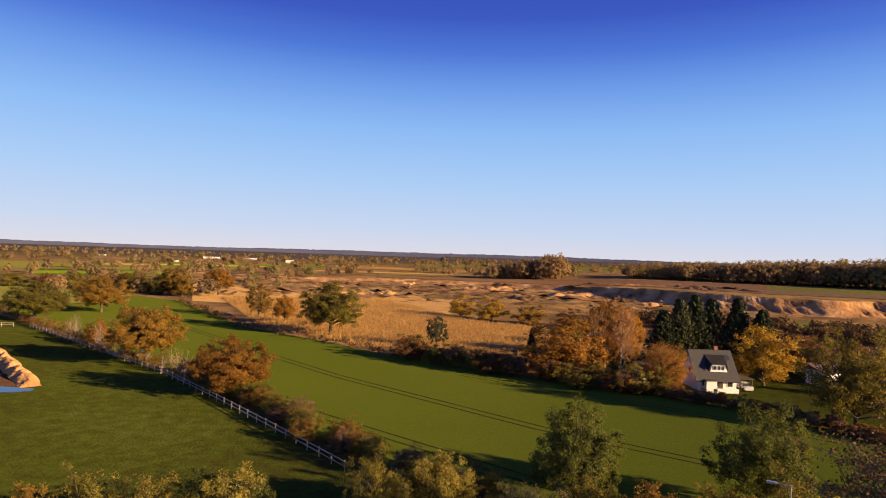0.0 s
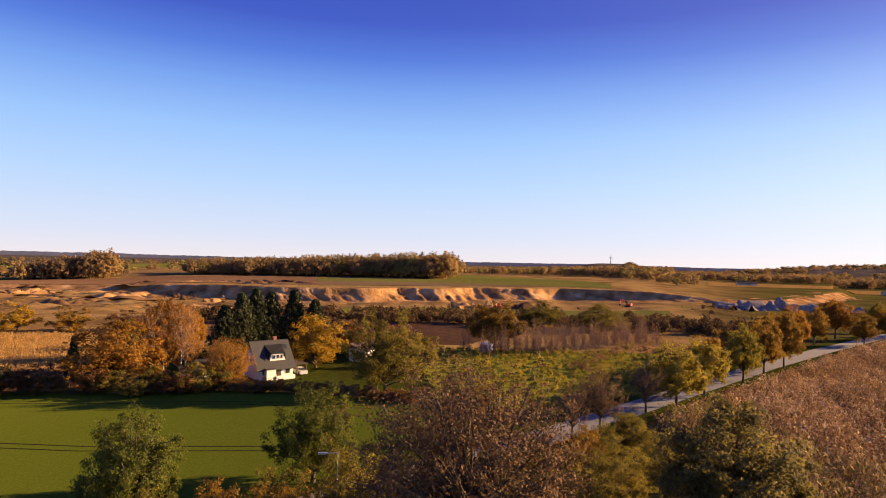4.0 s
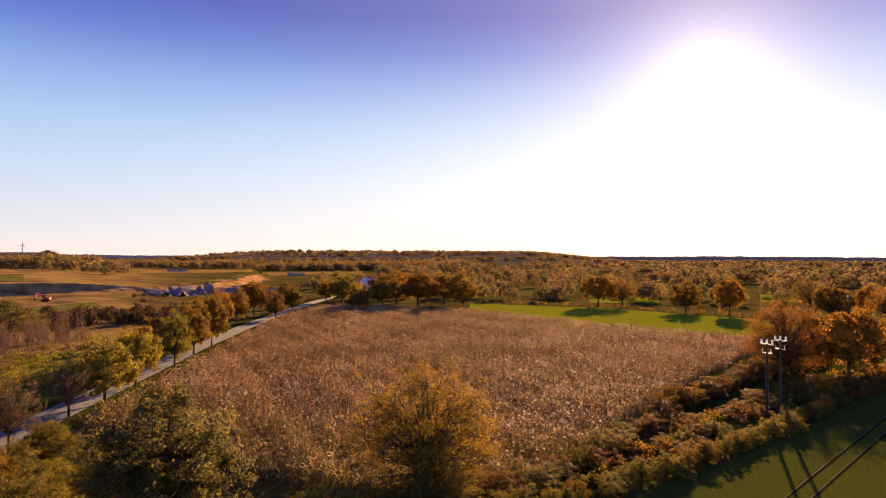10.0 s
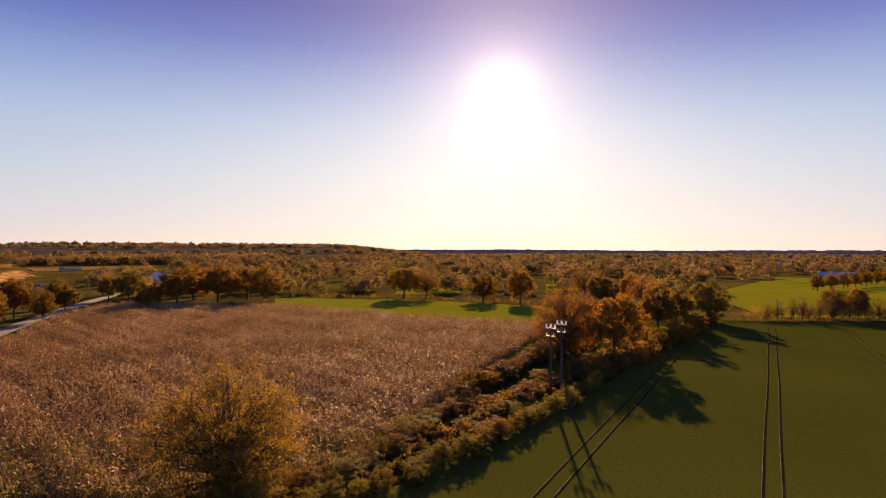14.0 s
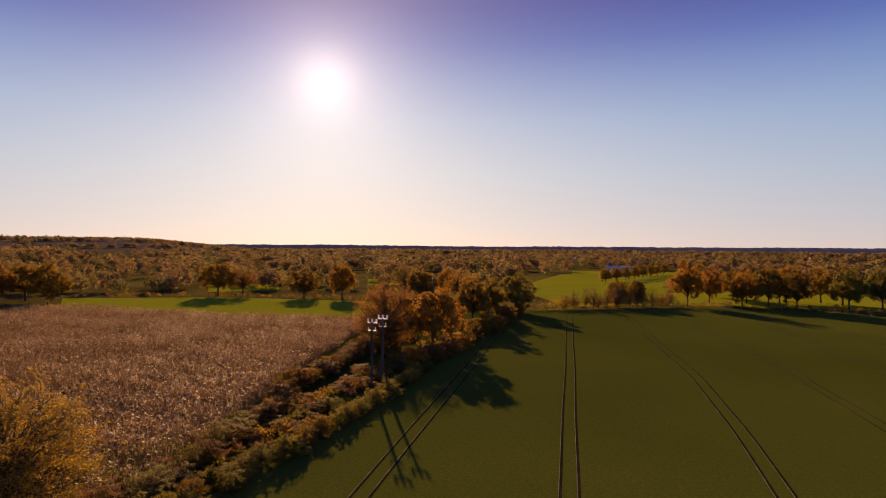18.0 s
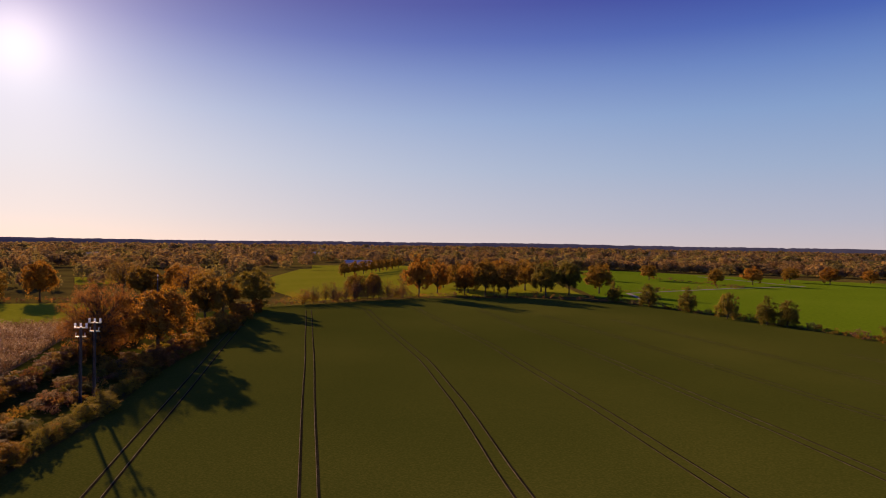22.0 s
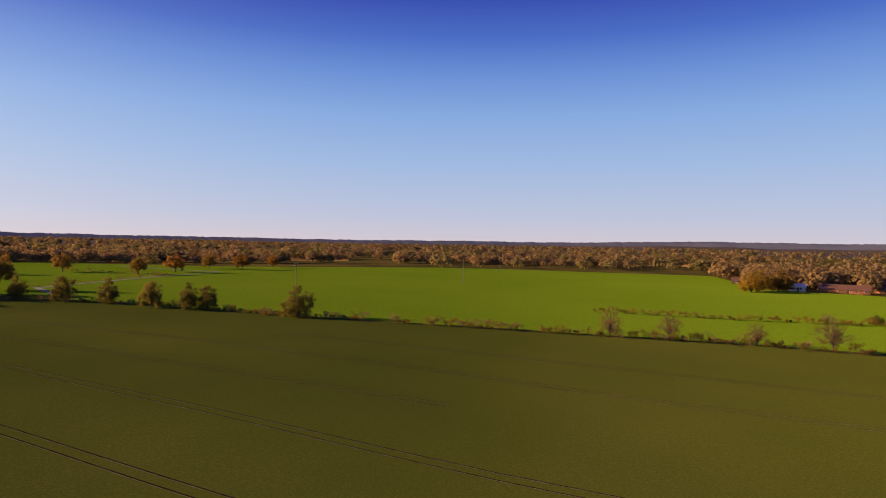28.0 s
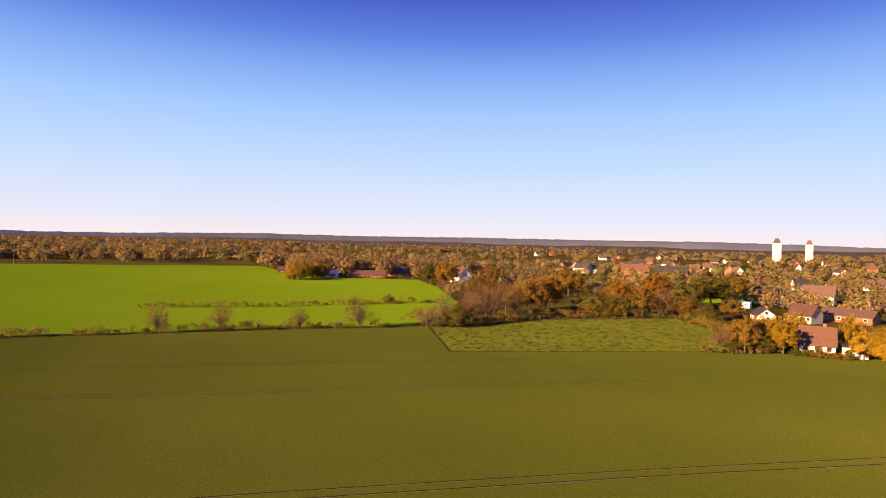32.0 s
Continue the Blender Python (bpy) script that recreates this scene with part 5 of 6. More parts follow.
# ---- houses ----
def gable_house(name, x, y, turn, w, d, eave, ridge, wall, roof, label, windows=3, chimney=True, z=0.0, over=0.4, category="house"):
    """A house with its ridge along its length: walls, two roof slopes, windows, door, chimney."""
    root = new(name)
    root.matrix_world = pose(x, y, z, 0, 0, turn)
    bm = bmesh.new()
    prof = [(-d / 2, 0), (d / 2, 0), (d / 2, eave), (0, ridge - 0.1), (-d / 2, eave)]
    rings = [[bm.verts.new((s * w / 2, py, pz)) for py, pz in prof] for s in (-1, 1)]
    bm.faces.new(rings[0][::-1])
    bm.faces.new(rings[1])
    for i in range(5):
        j = (i + 1) % 5
        bm.faces.new((rings[0][i], rings[0][j], rings[1][j], rings[1][i]))
    part("wall", bm, M[wall], root)
    slope = math.atan2(ridge - eave, d / 2)
    length = (d / 2 + over) / math.cos(slope)
    for s in (-1, 1):
        m = Matrix.Translation((0, 0, ridge)) @ Matrix.Rotation(-s * slope, 4, "X") @ Matrix.Translation((0, s * length / 2, 0))
        part("roof", box(w + 2 * over, length, 0.16, m=m), M[roof], root)
    part("ridge_cap", box(w + 2 * over, 0.3, 0.14, 0, 0, ridge + 0.08), M[roof], root)
    if chimney:
        part("chimney", box(0.7, 0.7, 1.4, w * 0.2, 0.5, ridge - 0.5), M["brick"], root)
    for s in (-1, 1):
        for i in range(windows):
            px = (i + 0.5) / windows * w - w / 2
            wd = part("window", box(1.15, 0.06, 1.2, px, s * (d / 2 + 0.02), eave * 0.36), M["frame"], root)
            part("pane", box(0.95, 0.03, 1.0, px, s * (d / 2 + 0.055), eave * 0.36 + 0.1), M["glass"], wd)
        wd = part("window", box(0.06, 1.1, 1.2, s * (w / 2 + 0.02), 0, eave + 0.3), M["frame"], root)
        part("pane", box(0.03, 0.9, 1.0, s * (w / 2 + 0.055), 0, eave + 0.4), M["glass"], wd)
    part("door", box(1.0, 0.06, 2.05, w * 0.08, -(d / 2 + 0.03), 0.0), M["darkwood"], root)
    return tagged(root, label, category)


# ---- trees round the eastern clearing ----
for i, (x, y, h, w) in enumerate(((299, 32, 16.5, 20), (305, 15, 17, 20), (300, -6, 17, 19), (318, 55, 16, 17), (322, 2, 16, 18), (330, 28, 17, 20), (286, 42, 9, 12))):
    tree(("oak_b", "oak_a", "oak_c")[i % 3], x, y, h, w, ("oakbrown", "orange", "oakbrown", "oak")[i % 4], "broad oak in the grove beyond the maize", i * 47, group="grove beyond the maize")
for i, (x, y, h, w) in enumerate(((313, -77, 16, 18), (309, -88, 15, 16), (281, -109, 13.5, 15), (268, -123, 16, 13), (274, -161, 17, 17), (254, -174, 13.5, 13), (240, -150, 14, 15), (225, -160, 15, 14))):
    tree(("oak_a", "thin_a", "oak_c")[i % 3], x, y, h, w, ("oakbrown", "orange")[i % 2], "field oak with thin autumn leaves by the meadow", i * 83, group="oaks round the bright meadow")
low_hedge([(330, -30), (305, -82), (262, -128), (238, -142)], 6, 2.6, 6, ("rust", "oakbrown", "twig"), "low hedge bush behind the bright meadow", "hedge behind the bright meadow", 31)
# nursery, poplars, scrub north of the road
tree("oak_b", 123, 125, 13.5, 15.5, "oakbrown", "large brown-gold oak behind the nursery", 40)
tree("round", 189, 165, 10.4, 18, "oak", "wide dark round tree before the sand pit", 10)
tree("round", 198, 143, 10.5, 22, "oak", "wide dark round tree before the sand pit", 80)
rngp = np.random.default_rng(77)
for i in range(84):
    f = i / 83
    tree("slim", 112 + 68 * f + rngp.normal() * 1.5, 121 - 10 * f + rngp.normal() * 4, rngp.uniform(7.5, 10.5), rngp.uniform(2.0, 3.0), "twig",
         "slim young poplar, bare and pinkish brown", rngp.uniform(0, 360), bark="poplarbark", group="row of bare poplars")
gx, gy = [c.ravel() for c in np.meshgrid(np.arange(76, 168, 3.4), np.arange(68, 138, 3.6))]
spots = np.column_stack([gx, gy]) + rngp.normal(size=(len(gx), 2)) * 0.5
spots = spots[inside(spots[:, 0], spots[:, 1], ORCHARD)]
for k, c in enumerate(("lime", "lime", "green", "lime")):
    clump_bushes("nursery_shrubs", spots[k::4], 1.35, 2.0, c, "rows of young nursery shrubs in yellow-green leaf", 300 + k, 130, 0.3, "shrubs")
for i, (x, y, h, w, c) in enumerate(((146, 76, 6.5, 8, "yellow"), (158, 80, 7, 9, "oakbrown"), (136, 72, 6, 8, "oak"), (172, 82, 8, 9, "oakbrown"), (124, 71, 4.5, 7, "twig"), (112, 70, 3.2, 6, "twig"))):
    shrub("bush_b", x, y, h, w, c, "tall roadside bush in autumn colours", i * 40, group="bushes north of the road")
shrub("fine_a", 77, 50.5, 4.0, 4.8, "green", "fresh green roundish bush by the road")
for i, (x, y) in enumerate(((60, 66), (66, 70), (52, 66), (88, 68), (96, 70))):
    shrub("bush_c", x, y, 2.4, 5, "twig", "low brownish roadside bush", i * 70, group="bushes north of the road")
# birch clumps and small trees in the meadow hedge
for i in range(16):
    f = i / 15
    tree("slim", -98 + 52 * f + rngp.normal() * 1.2, 161 - 46 * f + rngp.normal() * 1.2, rngp.uniform(4, 7.5), rngp.uniform(2.2, 3.6), ("orange", "twig", "yellow")[i % 3],
         "young birch with pale stem in the hedge", rngp.uniform(0, 360), bark="birchbark", group="young birches in the hedge")
tree("round", -84, 150, 6.5, 7.5, "orange", "small orange tree in the meadow hedge")
hedge([(-128, 300), (-170, 330), (-240, 330)], 8, 9, 11, ("orange", "oak", "oakbrown", "rust"), "tall autumn bush at the field end", "trees at the field end", 33, 4)
tree("oak_a", -118, 322, 13, 16, "orange", "bright orange-red tree at the field end", 20)
tree("oak_b", -140, 318, 13, 17, "oakbrown", "brown oak at the field end", 70)
for i, (x, y, h, w, c) in enumerate(((20, 240, 9, 14, "yellow"), (34, 232, 8, 13, "oakbrown"), (48, 226, 7, 12, "rust"), (8, 250, 9, 12, "yellow"), (52, 196, 7, 11, "oak"), (62, 205, 7, 12, "oakbrown"), (40, 178, 8, 9, "oak"), (72, 190, 7, 10, "rust"))):
    shrub("bush_a", x, y, h, w, c, "large autumn bush behind the stubble field", i * 50, group="bushes behind the stubble field")
tree("spruce_a", 21, 140, 9, 4, "conifer", "small dark spruce in the hedge", 30)
for i, (x, y, h, w, c) in enumerate(((86, 142, 9, 9, "rust"), (92, 158, 8, 10, "twig"), (100, 150, 7, 8, "rust"), (80, 120, 4.5, 5, "rust"), (98, 125, 6, 7, "oak"), (52, 142, 6, 8, "rust"))):
    shrub("bush_b", x, y, h, w, c, "rusty garden bush behind the house", i * 61, group="garden bushes")
# hedge-end hazels along the far field edge
for i in range(15):
    f = i / 14
    tree("bare", 178 - 14 * f + rngp.normal(), -182 - 50 * f + rngp.normal(), rngp.uniform(6, 9.5), rngp.uniform(5, 7), ("rust", "twig", "oakbrown")[i % 3], "slim hedge tree with thin brown leaves", rngp.uniform(0, 360), group="thin trees at the far field edge")
for i, (x, y, h, w, c) in enumerate(((150, -262, 14, 12, "orange"), (156, -276, 15, 12, "orange"), (168, -285, 15, 13, "oakbrown"), (148, -290, 15, 13, "oakbrown"), (186, -300, 14, 13, "orange"))):
    tree("oak_c", x, y, h, w, c, "orange autumn tree behind the field edge", i * 90, group="trees behind the far field edge")
# lanes of bare-stemmed trees and hedges in the eastern pastures
for i in range(8):
    tree("oak_c", 300 + 9 * i, -345 - 22 * i, 11, 10, "oakbrown", "pasture tree standing along a lane", i * 40, group="trees along the pasture lane")
low_hedge([(215, -300), (300, -420)], 9, 2, 6, ("twig", "oak"), "low hedge bush between the pastures", "hedges between the pastures", 41)
low_hedge([(95, -330), (40, -420), (120, -500)], 12, 2.4, 8, ("twig", "oak"), "low hedge bush along the lane", "hedges between the pastures", 42)
band("lane", [(70, -292), (88, -330), (48, -412), (10, -470), (90, -560)], 3.0, 0.09, "asphalt", "narrow pale farm lane between the fields", "lane")
for i, (x, y, h, w) in enumerate(((60, -440, 11, 12), (40, -465, 12, 13), (110, -470, 12, 13), (-5, -505, 12, 13), (20, -520, 11, 12), (-30, -540, 10, 11), (140, -440, 10, 11))):
    tree("oak_c", x, y, h, w, ("oakbrown", "orange")[i % 2], "autumn tree at the end of the green field", i * 77, group="trees at the end of the green field")
# western trees: field corner, paddock edge, village edge
for i, (x, y, h, w, k, c) in enumerate(((-150, -94, 6, 8, "bare", "twig"), (-157, -88, 7, 9, "round", "oak"), (-163, -96, 9, 10, "bare", "twig"), (-170, -90, 10.5, 10, "bare", "rust"), (-176, -86, 11, 11, "bare", "twig"), (-184, -92, 11, 11, "bare", "rust"),
                                        (-190, -84, 11, 11, "thin_a", "oakbrown"), (-200, -92, 11, 12, "thin_a", "rust"), (-208, -86, 12, 14, "oak_b", "oakbrown"), (-218, -84, 12.5, 15, "oak_a", "orange"), (-225, -70, 9, 12, "round", "oak"), (-214, -63, 8, 11, "oak_c", "oak"))):
    tree(k, x, y, h, w, c, "hedge tree between field corner and village", i * 51, group="trees at the field corner")
for i, (x, y, h, w, k, c) in enumerate(((-218, -58, 8, 10, "round", "oak"), (-226, -50, 9, 10, "oak_c", "oakbrown"), (-232, -44, 10, 10, "thin_a", "rust"), (-236, -36, 8, 10, "round", "oakbrown"), (-262, -40, 12, 16, "oak_b", "oak"), (-280, -34, 13, 18, "oak_a", "oak"),
                                        (-225, -28, 6, 9, "round", "oak"), (-240, -22, 7, 9, "oak_c", "oakbrown"), (-300, -60, 12, 14, "oak_a", "orange"), (-330, -30, 13, 15, "oak_c", "oakbrown"), (-270, -70, 10, 14, "oak_c", "orange"), (-290, -100, 12, 15, "oak_a", "oakbrown"))):
    tree(k, x, y, h, w, c, "autumn tree at the village edge", i * 67, group="trees at the village edge")
for i, (x, y, h, w, k, c) in enumerate(((-160, -17, 7, 8, "thin_b", "rust"), (-163, -12, 8.5, 8, "oak_c", "oakbrown"), (-166, -9, 6, 7, "round", "oak"), (-170, -7, 8.5, 7.5, "oak_a", "yellow"), (-176, -4, 7, 6, "oak_c", "yellow"), (-180, 10, 9, 6, "oak_c", "yellow"),
                                        (-183, 13, 8, 6, "thin_a", "yellow"), (-179, 17, 7, 7, "oak_a", "yellow"), (-184, 22, 8, 8, "oak_c", "yellow"), (-190, -2, 8, 7, "oak_b", "yellow"), (-176, 25, 7, 8, "oak_b", "yellow"), (-182, 32, 8, 9, "oak_a", "orange"))):
    tree(k, x, y, h, w, c, "bright yellow garden tree at the field edge", i * 59, group="yellow garden trees")
for i, (x, y, h, w) in enumerate(((-268, -262, 11, 13), (-280, -268, 12, 14), (-292, -266, 12, 14), (-302, -272, 12, 13))):
    tree("round", x, y, h, w, "yellow" if i < 2 else "oakbrown", "yellow-brown bushy tree at the field corner", i * 73, group="trees by the long sheds")
for i, (x, y, h, w) in enumerate(((-290, -170, 13.5, 14), (-300, -186, 12, 14), (-325, -160, 11, 14), (-310, -150, 10, 12), (-340, -205, 12, 14), (-250, -125, 8, 12), (-235, -110, 7, 11), (-270, -140, 8, 12))):
    tree("oak_b" if i % 2 else "oak_a", x, y, h, w, ("oakbrown", "oak", "rust")[i % 3], "oak beside the village houses", i * 45, group="oaks beside the village")
for i, (x, y) in enumerate(((-199, -143), (-186, -150))):
    tree("bare" if i else "round", x, y, 3.4, 4.6, "twig" if i else "oak", "small lone tree in the green field", i * 30)
woods("wood_barns", scatter(51, 222, 242, 415, 560, 230), 15, 51, "farwood", "tall autumn wood behind the long sheds")
woods("wood_village", scatter(52, 240, 283, 285, 760, 460, 22, 1.0, -1.3), 8.5, 52, "farwood", "autumn garden trees between the houses")
woods("wood_village_green", scatter(152, 240, 283, 285, 760, 300, 22, 1.0, -1.3), 8, 152, "fargreen", "dull green garden trees between the houses")
low_hedge([(-292, -274), (-330, -228), (-345, -205)], 6, 3.0, 6, ("oak", "rust", "twig"), "dark hedge bush before the sheds", "hedge before the sheds", 53)
low_hedge([(-157, -21), (-168, -4), (-173, 15), (-178, 34)], 5, 1.4, 4, ("oak", "twig"), "low garden hedge bush at the field edge", "garden hedges", 54, 0.4)


for i, (x, y, h, w, k) in enumerate(((-167, -4, 7.5, 6.5, "oak_a"), (-168, 12, 7.2, 6.5, "oak_c"), (-165, 16, 6.5, 6, "oak_b"), (-172, -10, 8, 7, "oak_b"), (-170, 20, 7.5, 7, "oak_a"))):
    tree(k, x, y, h, w, "yellow", "bright yellow garden tree at the field edge", i * 83, group="yellow garden trees")
hedge([(-166, -2), (-167, 4), (-168, 10)], 1.6, 2.0, 2.6, ("yellow", "oakbrown", "green"), "garden bush before the bungalow", "garden bushes before the bungalow", 91, 0.4)
# ---- fence along the meadow ----
def rail_fence(line, spacing, label):
    """Posts with two rails from post to post."""
    root = new("fence")
    pts, _ = along(line, spacing)
    root.location = (*pts[0], 0)
    post = bmesh.new()
    add_box(post, 0.12, 0.12, 1.3)
    bmesh.ops.bevel(post, geom=post.edges[:], offset=0.02, segments=1)
    pm = bpy.data.meshes.new("post")
    post.to_mesh(pm)
    post.free()
    pm.materials.append(M["wood"])
    rail = bpy.data.meshes.new("rail")
    rb = box(1, 0.05, 0.11)
    rb.to_mesh(rail)
    rb.free()
    rail.materials.append(M["wood"])
    for i, (x, y) in enumerate(pts):
        part("post", pm, None, root).location = (x - pts[0][0], y - pts[0][1], 0)
        if i + 1 < len(pts):
            dx, dy = pts[i + 1] - pts[i]
            ln = math.hypot(dx, dy)
            for z in (0.55, 1.08):
                r = part("rail", rail, None, root)
                r.matrix_local = Matrix.Translation((x - pts[0][0] + dx / 2, y - pts[0][1] + dy / 2, z)) @ Matrix.Rotation(math.atan2(dy, dx), 4, "Z") @ Matrix.Diagonal((ln, 1, 1, 1))
    return tagged(root, label, "fence")


FENCE = [(-120, 178), (-77, 139.5), (-53, 118), (-34, 97), (-20, 81), (-9, 68)]
rail_fence(FENCE, 3.0, "weathered grey timber rail fence along the meadow")
rail_fence([(-122, 177), (-140, 172), (-170, 168)], 3.0, "weathered grey timber cross fence in the meadow")


# ---- sand bank, puddle and worn ground at the meadow's edge ----
def mound(name, x, y, sx, sy, h, turn, material, label, category, z=0.0, seed=0, n=26, ragged=0.0):
    """A heap with a rough, eroded surface."""
    rng = np.random.default_rng(seed)
    u = np.linspace(-1, 1, n)
    X, Y = np.meshgrid(u, u, indexing="ij")
    r = np.hypot(X, Y)
    ph = rng.uniform(0, 6, 4)
    hz = np.clip(1 - r ** 1.2, 0, 1) * (1 + 0.3 * np.sin(5 * X + ph[0]) * np.sin(4 * Y + ph[1]) + 0.15 * np.sin(11 * X + ph[2]) * np.sin(13 * Y + ph[3]))
    if ragged:
        edge = r * (1 + 0.35 * np.sin(3 * np.arctan2(Y, X) + ph[0]) + 0.2 * np.sin(7 * np.arctan2(Y, X) + ph[1]))
        tops = 0.55 + ragged * (np.sin(4.1 * X + ph[2]) + np.sin(9.3 * X + 2 * Y + ph[3]) + 0.7 * np.sin(17 * X + ph[0]))
        hz = np.clip((1 - edge) * 2.2, 0, 1) * np.clip(tops, 0.05, 1.2)
    v = np.stack([X * sx / 2, Y * sy / 2, hz * h - 0.05], -1).reshape(-1, 3)
    i, j = np.meshgrid(np.arange(n - 1), np.arange(n - 1), indexing="ij")
    q = np.stack([i * n + j, (i + 1) * n + j, (i + 1) * n + j + 1, i * n + j + 1], -1).reshape(-1, 4)
    ob = new(name, mesh_of(name, v, q, M[material], True))
    ob.matrix_world = pose(x, y, z, 0, 0, turn)
    return tagged(ob, label, category)


sheet("worn_ground", [(-112, 142), (-90, 124), (-71, 105), (-72, 98), (-84, 92), (-124, 104)], 0.08, "soil", "bare brown trodden ground in the meadow", "ground")


def bank(x0, y0, x1, y1, width, h, label, seed=0):
    """A long bank of tipped loads, one lump beside the other."""
    rng = np.random.default_rng(seed)
    n, k = 90, 15
    U, V = np.meshgrid(np.linspace(0, 1, n), np.linspace(-1, 1, k), indexing="ij")
    ln = math.hypot(x1 - x0, y1 - y0)
    lump = 0.75 + 0.25 * np.abs(np.sin(U * ln * 0.75 + 0.6 * np.sin(U * 23))) + 0.12 * np.sin(U * 61 + V * 5)
    hz = np.clip(1 - np.abs(V + 0.15 * np.sin(U * 40)) ** 1.4, 0, 1) * lump * np.clip(np.minimum(U, 1 - U) * 9, 0, 1) ** 0.6
    dx, dy = (x1 - x0) / ln, (y1 - y0) / ln
    wv = V * width / 2 * (0.85 + 0.25 * lump)
    v = np.stack([x0 + dx * U * ln - dy * wv, y0 + dy * U * ln + dx * wv, hz * h - 0.03 + 0.04 * rng.normal(size=U.shape) * (hz > 0)], -1).reshape(-1, 3)
    i, j = np.meshgrid(np.arange(n - 1), np.arange(k - 1), indexing="ij")
    q = np.stack([i * k + j, (i + 1) * k + j, (i + 1) * k + j + 1, i * k + j + 1], -1).reshape(-1, 4)
    return tagged(new("sand_bank", mesh_of("sand_bank", v, q, M["sand"], False)), label, "sand bank")


bank(-106, 143, -69.5, 104.5, 3.6, 1.7, "pale bank of tipped sand along bare ground")
sheet("puddle", [(-84, 103), (-76, 104), (-71, 103.6), (-68, 103.2), (-67.6, 101.4), (-70, 100), (-76, 99), (-86, 98)], 0.11, "water", "shallow puddle mirroring the blue sky", "puddle")


# ---- sand pit: heaps, machine, washed sand ----
for i, (a, d, sx, sy, h, mt) in enumerate(((41.2, 395, 22, 12, 4.2, "sand"), (42.6, 400, 16, 10, 3.4, "sand"), (44.2, 405, 14, 10, 4.5, "sand"), (47.5, 400, 40, 18, 5.0, "soil"), (33.0, 362, 26, 12, 2.6, "soil"), (35.0, 365, 18, 10, 2.4, "sand"),
                                           (28.5, 350, 34, 16, 3.2, "soil"), (66.5, 460, 40, 22, 6.5, "gravel"), (68.3, 470, 34, 22, 7.5, "gravel"), (70.2, 465, 30, 20, 5.5, "gravel"), (64.6, 455, 26, 16, 4.5, "gravel"), (72.6, 480, 30, 18, 4, "gravel"),
                                           (13.0, 470, 26, 14, 3.2, "sand"), (16.5, 455, 30, 14, 3.4, "soil"), (19.0, 430, 22, 12, 3.2, "sand"), (6.0, 500, 26, 12, 3.2, "sand"), (-3.0, 520, 26, 12, 3.0, "sand"), (10.0, 440, 20, 9, 2.2, "soil"))):
    x, y = d * math.sin(radians(a)), d * math.cos(radians(a))
    mound(mt + "_mound", x, y, sx, sy, h, 90 - a + 10 * (i % 4), mt, {"sand": "pale mound of dug sand in the pit", "soil": "dark mound of overburden soil in the pit", "gravel": "grey mound of washed gravel in the pit"}[mt], "mound",
          z=float(rise(x, y)) - 0.6, seed=20 + i, ragged=0.24)

rngm = np.random.default_rng(515)
for i in range(70):
    a, d = rngm.uniform(-15, 25), rngm.uniform(372, 555)
    mt = ("sand", "soil", "tan", "redsoil")[rngm.integers(4)]
    x, y = d * math.sin(radians(a)), d * math.cos(radians(a))
    mound({"tan": "sand", "redsoil": "soil"}.get(mt, mt) + "_mound", x, y, rngm.uniform(18, 60), rngm.uniform(7, 14), rngm.uniform(1.2, 3.2), -a + rngm.uniform(-14, 14), mt,
          {"sand": "long pale ragged bank of dug sand", "soil": "long dark bank of overburden soil", "tan": "long tan bank of dug sand", "redsoil": "long reddish bank of pit soil"}[mt], "mound", z=float(rise(x, y)) - 0.5, seed=100 + i, n=24, ragged=0.22)

low_hedge([(-148, -97), (-160, -84), (-176, -80), (-192, -77), (-210, -62), (-226, -40)], 3.2, 4.2, 6, ("oak", "oakbrown", "rust", "oak"), "thick scrub at the back of the paddock", "scrub", 61)
low_hedge([(-240, -40), (-262, -48), (-285, -66), (-300, -90)], 4, 4, 8, ("oak", "oakbrown", "rust"), "thick scrub between paddock and village", "scrub", 62)
low_hedge([(-224, -36), (-205, -24), (-184, -14), (-165, -20)], 3.2, 3.4, 6, ("oak", "oakbrown", "lime"), "thick scrub at the back of the paddock", "scrub", 63)
low_hedge([(-160, -106), (-185, -100), (-215, -112), (-250, -136), (-285, -172)], 3.4, 4.5, 7, ("rust", "twig", "oakbrown"), "reddish scrub along the field corner", "scrub", 64)
rngt = np.random.default_rng(88)
tp = np.column_stack([rngt.uniform(-225, -118, 1500), rngt.uniform(-93, -10, 1500)])
tp = tp[inside(tp[:, 0], tp[:, 1], PADDOCK)]
clump_bushes("tussocks", tp, 0.3, 1.6, "tuft", "rough tussocks of pale grass in the paddock", 89, 26, 0.3, "grass")


